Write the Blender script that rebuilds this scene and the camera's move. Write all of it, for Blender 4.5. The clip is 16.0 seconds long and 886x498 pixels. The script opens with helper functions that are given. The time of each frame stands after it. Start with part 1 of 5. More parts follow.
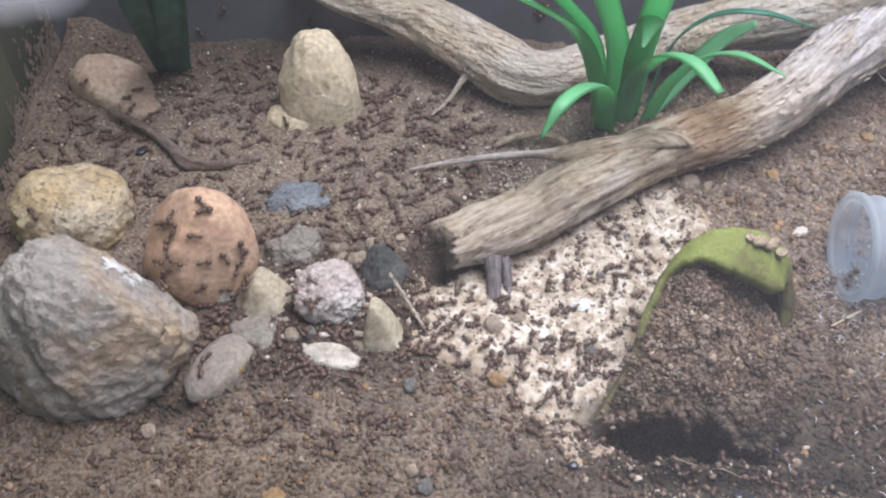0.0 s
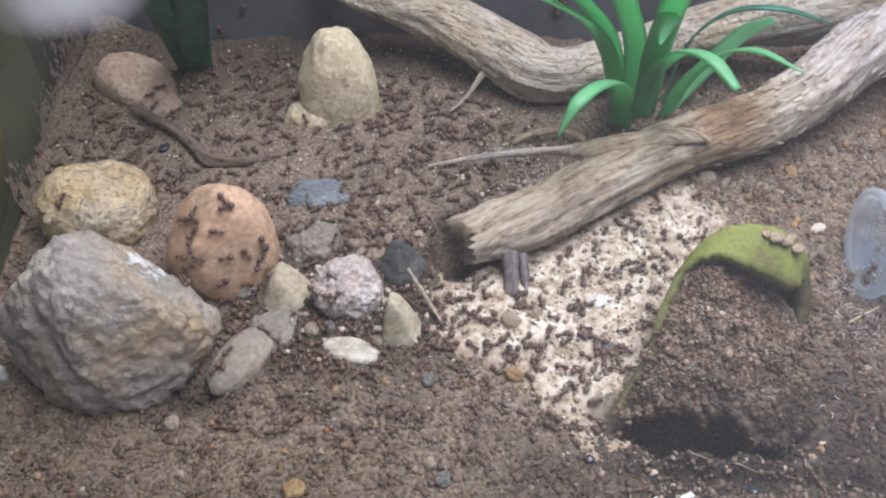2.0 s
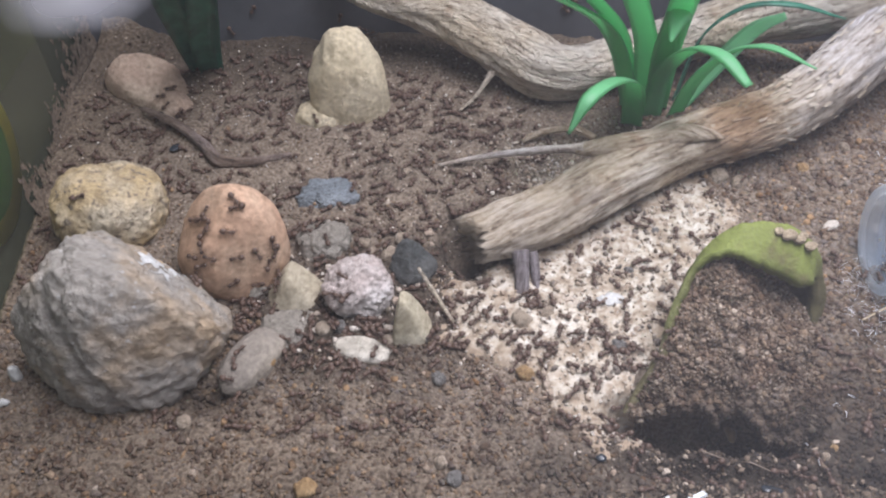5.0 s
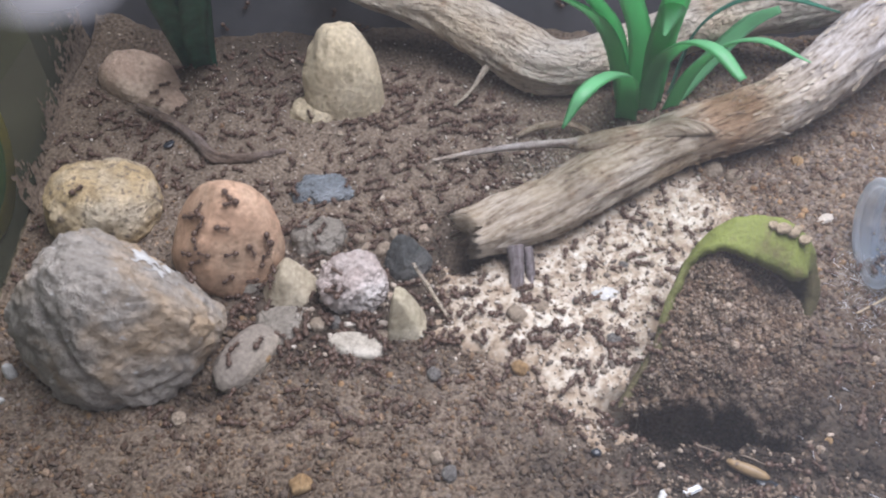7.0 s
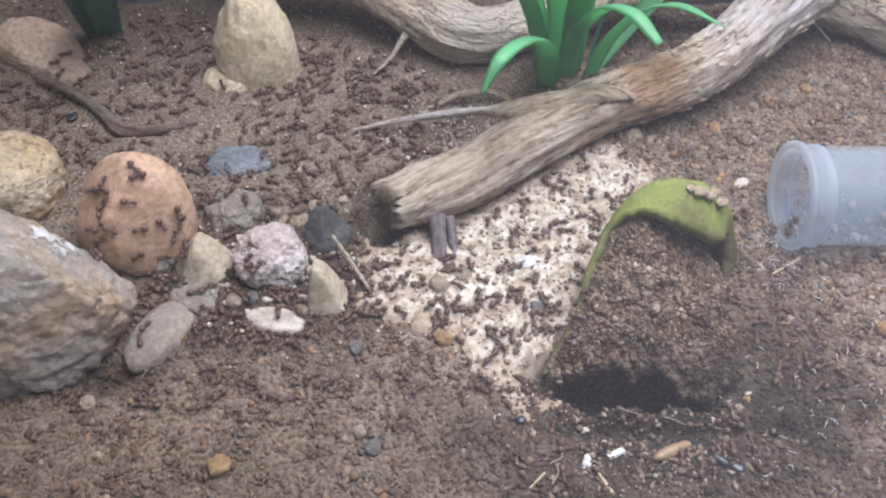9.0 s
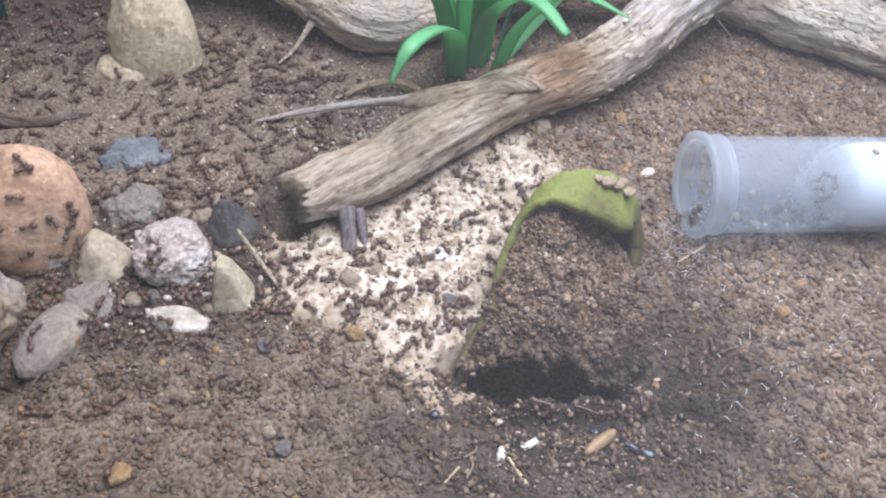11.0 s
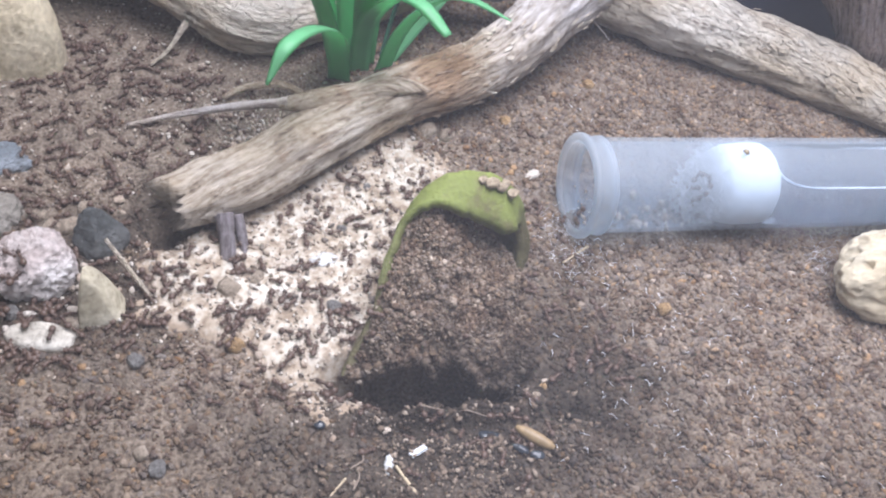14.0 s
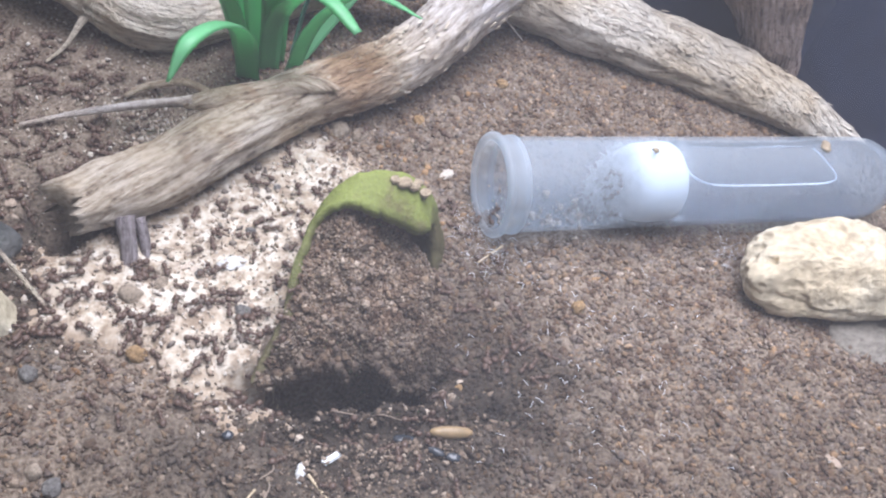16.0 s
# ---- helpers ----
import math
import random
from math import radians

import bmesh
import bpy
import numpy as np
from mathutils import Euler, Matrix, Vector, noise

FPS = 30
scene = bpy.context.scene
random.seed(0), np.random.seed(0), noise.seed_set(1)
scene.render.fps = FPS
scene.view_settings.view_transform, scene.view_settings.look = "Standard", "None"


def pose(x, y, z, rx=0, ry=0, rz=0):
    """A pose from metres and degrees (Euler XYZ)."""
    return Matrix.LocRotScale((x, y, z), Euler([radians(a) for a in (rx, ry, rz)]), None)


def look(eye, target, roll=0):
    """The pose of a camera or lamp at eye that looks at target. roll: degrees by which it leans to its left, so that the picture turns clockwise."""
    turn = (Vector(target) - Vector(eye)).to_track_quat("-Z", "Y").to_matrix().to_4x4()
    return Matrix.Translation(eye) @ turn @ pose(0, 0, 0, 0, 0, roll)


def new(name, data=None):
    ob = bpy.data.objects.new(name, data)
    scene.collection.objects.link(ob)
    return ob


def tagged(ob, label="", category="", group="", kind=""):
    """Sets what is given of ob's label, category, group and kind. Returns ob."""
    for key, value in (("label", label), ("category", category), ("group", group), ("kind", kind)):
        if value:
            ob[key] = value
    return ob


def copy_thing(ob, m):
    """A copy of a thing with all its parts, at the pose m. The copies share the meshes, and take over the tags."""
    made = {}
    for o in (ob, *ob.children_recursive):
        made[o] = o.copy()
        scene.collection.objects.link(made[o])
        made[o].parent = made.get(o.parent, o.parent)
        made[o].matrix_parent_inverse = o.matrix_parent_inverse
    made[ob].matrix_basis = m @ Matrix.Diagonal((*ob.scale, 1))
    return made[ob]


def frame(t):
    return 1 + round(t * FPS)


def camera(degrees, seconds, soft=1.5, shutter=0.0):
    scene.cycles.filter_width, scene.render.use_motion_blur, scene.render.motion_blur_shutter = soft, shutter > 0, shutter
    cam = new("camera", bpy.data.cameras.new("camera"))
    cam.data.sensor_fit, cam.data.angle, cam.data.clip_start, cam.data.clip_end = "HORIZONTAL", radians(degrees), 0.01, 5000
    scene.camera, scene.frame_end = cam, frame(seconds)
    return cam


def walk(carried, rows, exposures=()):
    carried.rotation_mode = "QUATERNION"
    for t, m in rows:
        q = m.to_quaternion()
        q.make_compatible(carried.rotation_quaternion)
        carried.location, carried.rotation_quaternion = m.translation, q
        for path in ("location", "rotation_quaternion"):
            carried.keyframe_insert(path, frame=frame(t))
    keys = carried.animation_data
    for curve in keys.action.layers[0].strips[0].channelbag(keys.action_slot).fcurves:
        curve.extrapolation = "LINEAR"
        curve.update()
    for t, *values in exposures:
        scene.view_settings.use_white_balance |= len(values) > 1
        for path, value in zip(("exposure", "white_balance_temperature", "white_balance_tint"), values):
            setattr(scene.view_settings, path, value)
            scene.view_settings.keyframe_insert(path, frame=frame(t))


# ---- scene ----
cam = camera(56.0, 16.0, soft=2.1)
PATH = [
    (0, pose(0.00000, -0.12730, 0.12729, 44.992, -0.002, 0.001)),
    (0.5, pose(0.00018, -0.12737, 0.12732, 44.946, 0.047, 0.114)),
    (1, pose(-0.00003, -0.12751, 0.12734, 44.846, 0.067, 0.293)),
    (1.5, pose(0.00007, -0.12816, 0.12796, 44.792, 0.318, 0.533)),
    (2, pose(-0.00010, -0.12856, 0.12859, 44.704, 0.786, 0.897)),
    (2.5, pose(0.00003, -0.12875, 0.12840, 44.702, 1.186, 1.159)),
    (3, pose(-0.00018, -0.12871, 0.12869, 44.553, 1.369, 1.213)),
    (3.5, pose(-0.00011, -0.12861, 0.12868, 44.575, 1.469, 1.238)),
    (4, pose(-0.00002, -0.12849, 0.12852, 44.608, 1.510, 1.283)),
    (6.5, pose(0.00008, -0.12854, 0.12840, 44.693, 1.510, 1.101)),
    (7, pose(0.00058, -0.12845, 0.12831, 44.347, 1.563, 0.936)),
    (7.5, pose(0.00084, -0.12815, 0.12764, 43.917, 1.344, 0.425)),
    (8, pose(0.00111, -0.12774, 0.12646, 43.375, 0.752, -0.629)),
    (8.5, pose(0.00162, -0.12764, 0.12555, 43.096, -0.043, -1.840)),
    (9, pose(0.00224, -0.12730, 0.12480, 42.819, -1.061, -3.332)),
    (11.5, pose(0.00345, -0.12524, 0.12264, 42.580, -5.575, -8.986)),
    (12, pose(0.00403, -0.12516, 0.12220, 42.869, -6.185, -9.880)),
    (12.5, pose(0.00434, -0.12493, 0.12213, 42.921, -6.600, -10.493)),
    (13, pose(0.00503, -0.12458, 0.12174, 43.242, -7.350, -11.452)),
    (13.5, pose(0.00527, -0.12429, 0.12113, 43.505, -8.259, -12.672)),
    (14, pose(0.00602, -0.12432, 0.12055, 43.727, -9.068, -13.784)),
    (14.5, pose(0.00664, -0.12395, 0.12046, 44.033, -9.991, -14.843)),
    (15, pose(0.00751, -0.12387, 0.11994, 44.405, -10.876, -16.032)),
    (15.5, pose(0.00799, -0.12374, 0.11968, 44.472, -11.567, -16.859)),
    (16, pose(0.00858, -0.12343, 0.11899, 44.675, -12.259, -18.123)),
]
walk(cam, PATH, exposures=((0.0, 0.14, 6450, 8), (1.5, 0.08, 6480, 8), (3.5, 0.0, 6500, 9), (7.0, 0.0, 6450, 9), (9.0, 0.12, 6400, 9), (11.5, 0.27, 6300, 9), (12.5, 0.29, 6250, 9), (16.0, 0.31, 6250, 9)))

MM = 0.001

# ---- world and light ----
world = bpy.data.worlds.new("room")
world.use_nodes = True
scene.world = world
world.node_tree.nodes["Background"].inputs[0].default_value = (0.86, 0.88, 1.0, 1)
world.node_tree.nodes["Background"].inputs[1].default_value = 0.30

lamp = bpy.data.lights.new("tank_lamp", "AREA")
lamp.shape, lamp.size, lamp.size_y = "RECTANGLE", 0.42, 0.20
lamp.energy, lamp.color = 3.15, (1.0, 0.96, 1.04)
lamp_ob = new("tank_lamp", lamp)
lamp_ob.matrix_world = look((0.098, 0.042, 0.34), (0.095, 0.042, 0.0))


# ---- small helpers ----
def thing(name, label, category, group="", kind="", at=(0, 0, 0)):
    ob = new(name)
    ob.empty_display_size = 0.005
    ob.location = Vector(at) * MM
    return tagged(ob, label, category, group, kind)


def finish(me, material, smooth=True):
    me.materials.clear()
    me.materials.append(material)
    if smooth:
        me.polygons.foreach_set("use_smooth", [True] * len(me.polygons))
    me.update()
    return me


def mesh_of(name, verts, faces, material, smooth=True, uv=None):
    """A mesh from arrays in millimetres."""
    me = bpy.data.meshes.new(name)
    me.from_pydata([tuple(v) for v in np.asarray(verts, float) * MM], [], [tuple(f) for f in faces])
    if uv is not None:
        layer = me.uv_layers.new(name="UVMap")
        idx = np.empty(len(me.loops), int)
        me.loops.foreach_get("vertex_index", idx)
        layer.data.foreach_set("uv", np.asarray(uv, float)[idx].ravel())
    return finish(me, material, smooth)


def big_mesh(name, verts, tris, material, smooth=False):
    """A triangle mesh from large arrays, in millimetres."""
    me = bpy.data.meshes.new(name)
    v, f = np.asarray(verts, np.float32) * MM, np.asarray(tris, np.int32)
    me.vertices.add(len(v))
    me.vertices.foreach_set("co", v.ravel())
    me.loops.add(f.size)
    me.loops.foreach_set("vertex_index", f.ravel())
    me.polygons.add(len(f))
    me.polygons.foreach_set("loop_start", np.arange(0, f.size, 3, dtype=np.int32))
    me.update(calc_edges=True)
    me.validate()
    return finish(me, material, smooth)


def part(name, me, parent, label=""):
    ob = new(name, me)
    ob.parent = parent
    return tagged(ob, label)


def nz(x, y, z=0.0, s=1.0):
    return noise.noise(Vector((x * s, y * s, z * s)))


def grid_faces(n, m, wrap=False):
    """Quads of a grid of n rows and m columns; wrap joins the last column to the first."""
    out = []
    for i in range(n - 1):
        for j in range(m if wrap else m - 1):
            k = (j + 1) % m
            out.append((i * m + j, i * m + k, (i + 1) * m + k, (i + 1) * m + j))
    return out


def smooth_line(points, n):
    """n points on a Catmull-Rom curve through the given ones, which may have more than three columns."""
    p = np.asarray(points, float)
    p = np.vstack([2 * p[0] - p[1], p, 2 * p[-1] - p[-2]])
    out = []
    for s in np.linspace(0, len(p) - 3 - 1e-9, n):
        i, t = int(s), s - int(s)
        a, b, c, d = p[i:i + 4]
        out.append(0.5 * (2 * b + (c - a) * t + (2 * a - 5 * b + 4 * c - d) * t**2 + (3 * b - 3 * c + d - a) * t**3))
    return np.array(out)


# ---- materials ----
def shader(name, rough=0.8, metal=0.0):
    mat = bpy.data.materials.new(name)
    mat.use_nodes = True
    tree = mat.node_tree
    bsdf = tree.nodes["Principled BSDF"]
    bsdf.inputs["Roughness"].default_value = rough
    bsdf.inputs["Metallic"].default_value = metal
    return mat, tree, bsdf


def node(tree, kind, **values):
    n = tree.nodes.new(kind)
    for key, value in values.items():
        n.inputs[key.replace("_", " ")].default_value = value
    return n


def ramp(tree, source, stops):
    r = tree.nodes.new("ShaderNodeValToRGB")
    r.color_ramp.elements[0].position, r.color_ramp.elements[1].position = stops[0][0], stops[-1][0]
    r.color_ramp.elements[0].color, r.color_ramp.elements[1].color = (*stops[0][1], 1), (*stops[-1][1], 1)
    for at, colour in stops[1:-1]:
        r.color_ramp.elements.new(at).color = (*colour, 1)
    tree.links.new(source, r.inputs[0])
    return r.outputs[0]


def mixed(tree, factor, a, b, mode="MIX"):
    m = tree.nodes.new("ShaderNodeMix")
    m.data_type, m.blend_type = "RGBA", mode
    for socket, value in ((m.inputs[0], factor), (m.inputs[6], a), (m.inputs[7], b)):
        if hasattr(value, "links"):
            tree.links.new(value, socket)
        elif isinstance(value, (int, float)):
            socket.default_value = value
        else:
            socket.default_value = (*value, 1)
    return m.outputs[2]


def noise_tex(tree, scale, detail=4.0, vector=None, rough=0.55):
    n = node(tree, "ShaderNodeTexNoise", Scale=scale, Detail=detail, Roughness=rough)
    if vector is not None:
        tree.links.new(vector, n.inputs["Vector"])
    return n.outputs["Fac"]


def coords(tree, which="Object", scale=None):
    out = tree.nodes.new("ShaderNodeTexCoord").outputs[which]
    if scale is None:
        return out
    m = tree.nodes.new("ShaderNodeMapping")
    m.inputs["Scale"].default_value = scale
    tree.links.new(out, m.inputs["Vector"])
    return m.outputs[0]


def bump(tree, bsdf, height, strength, distance):
    b = node(tree, "ShaderNodeBump", Strength=strength, Distance=distance)
    tree.links.new(height, b.inputs["Height"])
    tree.links.new(b.outputs[0], bsdf.inputs["Normal"])


def damp_and_shade(tree, colour):
    """Darkens a colour where the soil is wet, before the burrow and among the stones, and paints shade into other parts
    of it.
    """
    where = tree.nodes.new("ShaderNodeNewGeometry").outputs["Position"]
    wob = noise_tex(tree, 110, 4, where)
    # fourth and fifth paint shade into the hollows; last two darken the front
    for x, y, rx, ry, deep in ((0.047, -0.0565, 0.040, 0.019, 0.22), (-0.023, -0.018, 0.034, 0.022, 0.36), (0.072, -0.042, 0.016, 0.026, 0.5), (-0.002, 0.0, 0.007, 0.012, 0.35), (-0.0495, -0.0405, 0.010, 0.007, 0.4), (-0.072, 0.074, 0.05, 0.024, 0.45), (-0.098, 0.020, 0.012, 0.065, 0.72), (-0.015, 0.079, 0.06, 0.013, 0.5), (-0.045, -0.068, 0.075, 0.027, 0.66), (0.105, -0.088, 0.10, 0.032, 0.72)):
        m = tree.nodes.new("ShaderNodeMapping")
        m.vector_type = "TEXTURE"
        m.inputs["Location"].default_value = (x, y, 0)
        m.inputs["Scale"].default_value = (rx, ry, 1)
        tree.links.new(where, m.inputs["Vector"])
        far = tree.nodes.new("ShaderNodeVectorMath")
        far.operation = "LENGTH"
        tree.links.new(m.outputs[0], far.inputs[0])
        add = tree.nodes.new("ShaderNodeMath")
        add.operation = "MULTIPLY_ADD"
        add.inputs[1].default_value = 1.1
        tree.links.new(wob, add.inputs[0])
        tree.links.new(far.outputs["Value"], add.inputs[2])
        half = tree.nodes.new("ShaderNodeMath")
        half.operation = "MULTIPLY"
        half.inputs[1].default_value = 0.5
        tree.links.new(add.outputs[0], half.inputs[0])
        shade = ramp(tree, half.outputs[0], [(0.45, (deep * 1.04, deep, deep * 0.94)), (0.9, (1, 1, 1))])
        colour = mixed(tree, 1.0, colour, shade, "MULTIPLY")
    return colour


def soil_material(name, stops, fine=1500.0):
    mat, tree, bsdf = shader(name, 0.92)
    c = coords(tree)
    a = noise_tex(tree, fine, 5, c)
    b = noise_tex(tree, 60, 3, c)
    col = ramp(tree, a, stops)
    col = mixed(tree, 0.5, col, ramp(tree, b, [(0.35, (0.55, 0.52, 0.5)), (0.65, (1.1, 1.05, 1.0))]), "MULTIPLY")
    col = damp_and_shade(tree, col)
    tree.links.new(col, bsdf.inputs["Base Color"])
    bump(tree, bsdf, a, 0.65, 0.0011)
    return mat


def grain_material(name, stops, wet_and_shaded=True):
    """Each grain takes a shade of its own."""
    mat, tree, bsdf = shader(name, 0.9)
    g = tree.nodes.new("ShaderNodeNewGeometry").outputs["Random Per Island"]
    o = tree.nodes.new("ShaderNodeObjectInfo").outputs["Random"]
    add = tree.nodes.new("ShaderNodeMath")
    add.operation = "ADD"
    tree.links.new(g, add.inputs[0])
    tree.links.new(o, add.inputs[1])
    wrap = tree.nodes.new("ShaderNodeMath")
    wrap.operation = "FRACT"
    tree.links.new(add.outputs[0], wrap.inputs[0])
    col = ramp(tree, wrap.outputs[0], stops)
    a = noise_tex(tree, 2500, 3, coords(tree))
    col = mixed(tree, 0.6, col, ramp(tree, a, [(0.3, (0.6, 0.58, 0.55)), (0.7, (1.1, 1.1, 1.1))]), "MULTIPLY")
    if wet_and_shaded:
        where = tree.nodes.new("ShaderNodeNewGeometry").outputs["Position"]
        col = mixed(tree, 1.0, col, ramp(tree, noise_tex(tree, 170, 4, where, 0.6), [(0.38, (0.66, 0.565, 0.50)), (0.5, (1.0, 0.97, 0.94)), (0.62, (1.14, 1.14, 1.14))]), "MULTIPLY")
        col = damp_and_shade(tree, col)
    tree.links.new(col, bsdf.inputs["Base Color"])
    bump(tree, bsdf, a, 0.8, 0.0005)
    return mat


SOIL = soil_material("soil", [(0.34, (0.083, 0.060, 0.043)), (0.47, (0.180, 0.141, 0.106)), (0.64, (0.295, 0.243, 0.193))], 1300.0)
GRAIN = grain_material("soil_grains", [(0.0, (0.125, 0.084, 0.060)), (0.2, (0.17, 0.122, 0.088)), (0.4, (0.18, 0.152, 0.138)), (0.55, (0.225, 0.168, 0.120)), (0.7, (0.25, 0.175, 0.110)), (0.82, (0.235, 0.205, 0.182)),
                                       (0.93, (0.32, 0.252, 0.19)), (0.975, (0.36, 0.225, 0.115)), (1.0, (0.47, 0.41, 0.35))])
HEAP_GRAIN = grain_material("heap_grains", [(0.0, (0.13, 0.086, 0.060)), (0.3, (0.21, 0.15, 0.105)), (0.5, (0.235, 0.195, 0.17)), (0.7, (0.31, 0.225, 0.15)), (0.85, (0.36, 0.29, 0.225)), (1.0, (0.52, 0.44, 0.36))])
SPOIL = grain_material("spoil_crumbs", [(0.0, (0.12, 0.085, 0.062)), (0.4, (0.19, 0.14, 0.10)), (0.75, (0.27, 0.205, 0.15)), (1.0, (0.40, 0.33, 0.26))], False)
GRIT = grain_material("dark_grit", [(0.0, (0.15, 0.125, 0.11)), (0.5, (0.27, 0.225, 0.185)), (1.0, (0.42, 0.34, 0.26))], False)
CRUMB = grain_material("food_crumbs", [(0.0, (0.36, 0.27, 0.20)), (0.5, (0.54, 0.46, 0.38)), (1.0, (0.66, 0.61, 0.55))], False)


def powder_material():
    """Pale powder, mixed with soil towards the patch's edge (the first UV value is the depth inside it)."""
    mat, tree, bsdf = shader("pale_powder", 0.9)
    c = coords(tree)
    a = noise_tex(tree, 480, 5, c, 0.6)
    b = noise_tex(tree, 110, 4, c)
    f = noise_tex(tree, 1500, 3, c)
    col = ramp(tree, a, [(0.37, (0.31, 0.25, 0.19)), (0.46, (0.45, 0.388, 0.315)), (0.55, (0.56, 0.512, 0.438)), (0.69, (0.70, 0.68, 0.635))])
    col = mixed(tree, 0.7, col, ramp(tree, b, [(0.36, (0.66, 0.57, 0.47)), (0.56, (1.05, 1.04, 1.03))]), "MULTIPLY")
    col = mixed(tree, 0.5, col, ramp(tree, f, [(0.3, (0.75, 0.72, 0.68)), (0.6, (1.05, 1.05, 1.05))]), "MULTIPLY")
    sep = tree.nodes.new("ShaderNodeSeparateXYZ")
    tree.links.new(coords(tree, "UV"), sep.inputs[0])
    add = tree.nodes.new("ShaderNodeMath")
    add.operation = "MULTIPLY_ADD"
    add.inputs[1].default_value = 0.9
    tree.links.new(noise_tex(tree, 260, 5, c, 0.65), add.inputs[0])
    tree.links.new(sep.outputs[0], add.inputs[2])
    col = mixed(tree, ramp(tree, add.outputs[0], [(0.42, (0, 0, 0)), (0.66, (1, 1, 1))]), mixed(tree, a, (0.22, 0.16, 0.11), (0.42, 0.33, 0.24)), col)
    tree.links.new(col, bsdf.inputs["Base Color"])
    bump(tree, bsdf, a, 0.6, 0.0008)
    return mat


POWDER = powder_material()


def stone_material(name, base, stain, speck, grain=700.0, speck_at=0.62, rough=0.75, stain_at=0.55, height=0.0009):
    mat, tree, bsdf = shader(name, rough)
    c = coords(tree)
    a = noise_tex(tree, grain, 8, c, 0.72)
    b = noise_tex(tree, 70, 4, c)
    d = noise_tex(tree, grain * 1.5, 3, c, 0.6)
    e = noise_tex(tree, 210, 5, c, 0.65)
    col = mixed(tree, ramp(tree, b, [(stain_at - 0.1, (0, 0, 0)), (stain_at + 0.1, (1, 1, 1))]), base, stain)
    col = mixed(tree, 0.9, col, ramp(tree, a, [(0.32, (0.56, 0.54, 0.52)), (0.5, (0.94, 0.94, 0.94)), (0.68, (1.22, 1.22, 1.22))]), "MULTIPLY")
    col = mixed(tree, 0.7, col, ramp(tree, e, [(0.35, (0.76, 0.75, 0.73)), (0.6, (1.08, 1.08, 1.08))]), "MULTIPLY")
    col = mixed(tree, ramp(tree, d, [(speck_at, (0, 0, 0)), (speck_at + 0.04, (0.85, 0.85, 0.85))]), col, speck)
    tree.links.new(col, bsdf.inputs["Base Color"])
    sum_ = tree.nodes.new("ShaderNodeMath")
    sum_.operation = "MULTIPLY_ADD"
    sum_.inputs[1].default_value = 1.3
    tree.links.new(e, sum_.inputs[0])
    tree.links.new(a, sum_.inputs[2])
    bump(tree, bsdf, sum_.outputs[0], 1.0, height)
    return mat


def round_mask(tree, centre, radii, wobble=0.9):
    """White inside an uneven round area of the place, black outside."""
    where = tree.nodes.new("ShaderNodeNewGeometry").outputs["Position"]
    m = tree.nodes.new("ShaderNodeMapping")
    m.vector_type = "TEXTURE"
    m.inputs["Location"].default_value = centre
    m.inputs["Scale"].default_value = radii
    tree.links.new(where, m.inputs["Vector"])
    far = tree.nodes.new("ShaderNodeVectorMath")
    far.operation = "LENGTH"
    tree.links.new(m.outputs[0], far.inputs[0])
    add = tree.nodes.new("ShaderNodeMath")
    add.operation = "MULTIPLY_ADD"
    add.inputs[1].default_value = wobble
    tree.links.new(noise_tex(tree, 180, 5, where), add.inputs[0])
    tree.links.new(far.outputs["Value"], add.inputs[2])
    half = tree.nodes.new("ShaderNodeMath")
    half.operation = "MULTIPLY"
    half.inputs[1].default_value = 0.5
    tree.links.new(add.outputs[0], half.inputs[0])
    return ramp(tree, half.outputs[0], [(0.5, (1, 1, 1)), (0.8, (0, 0, 0))])


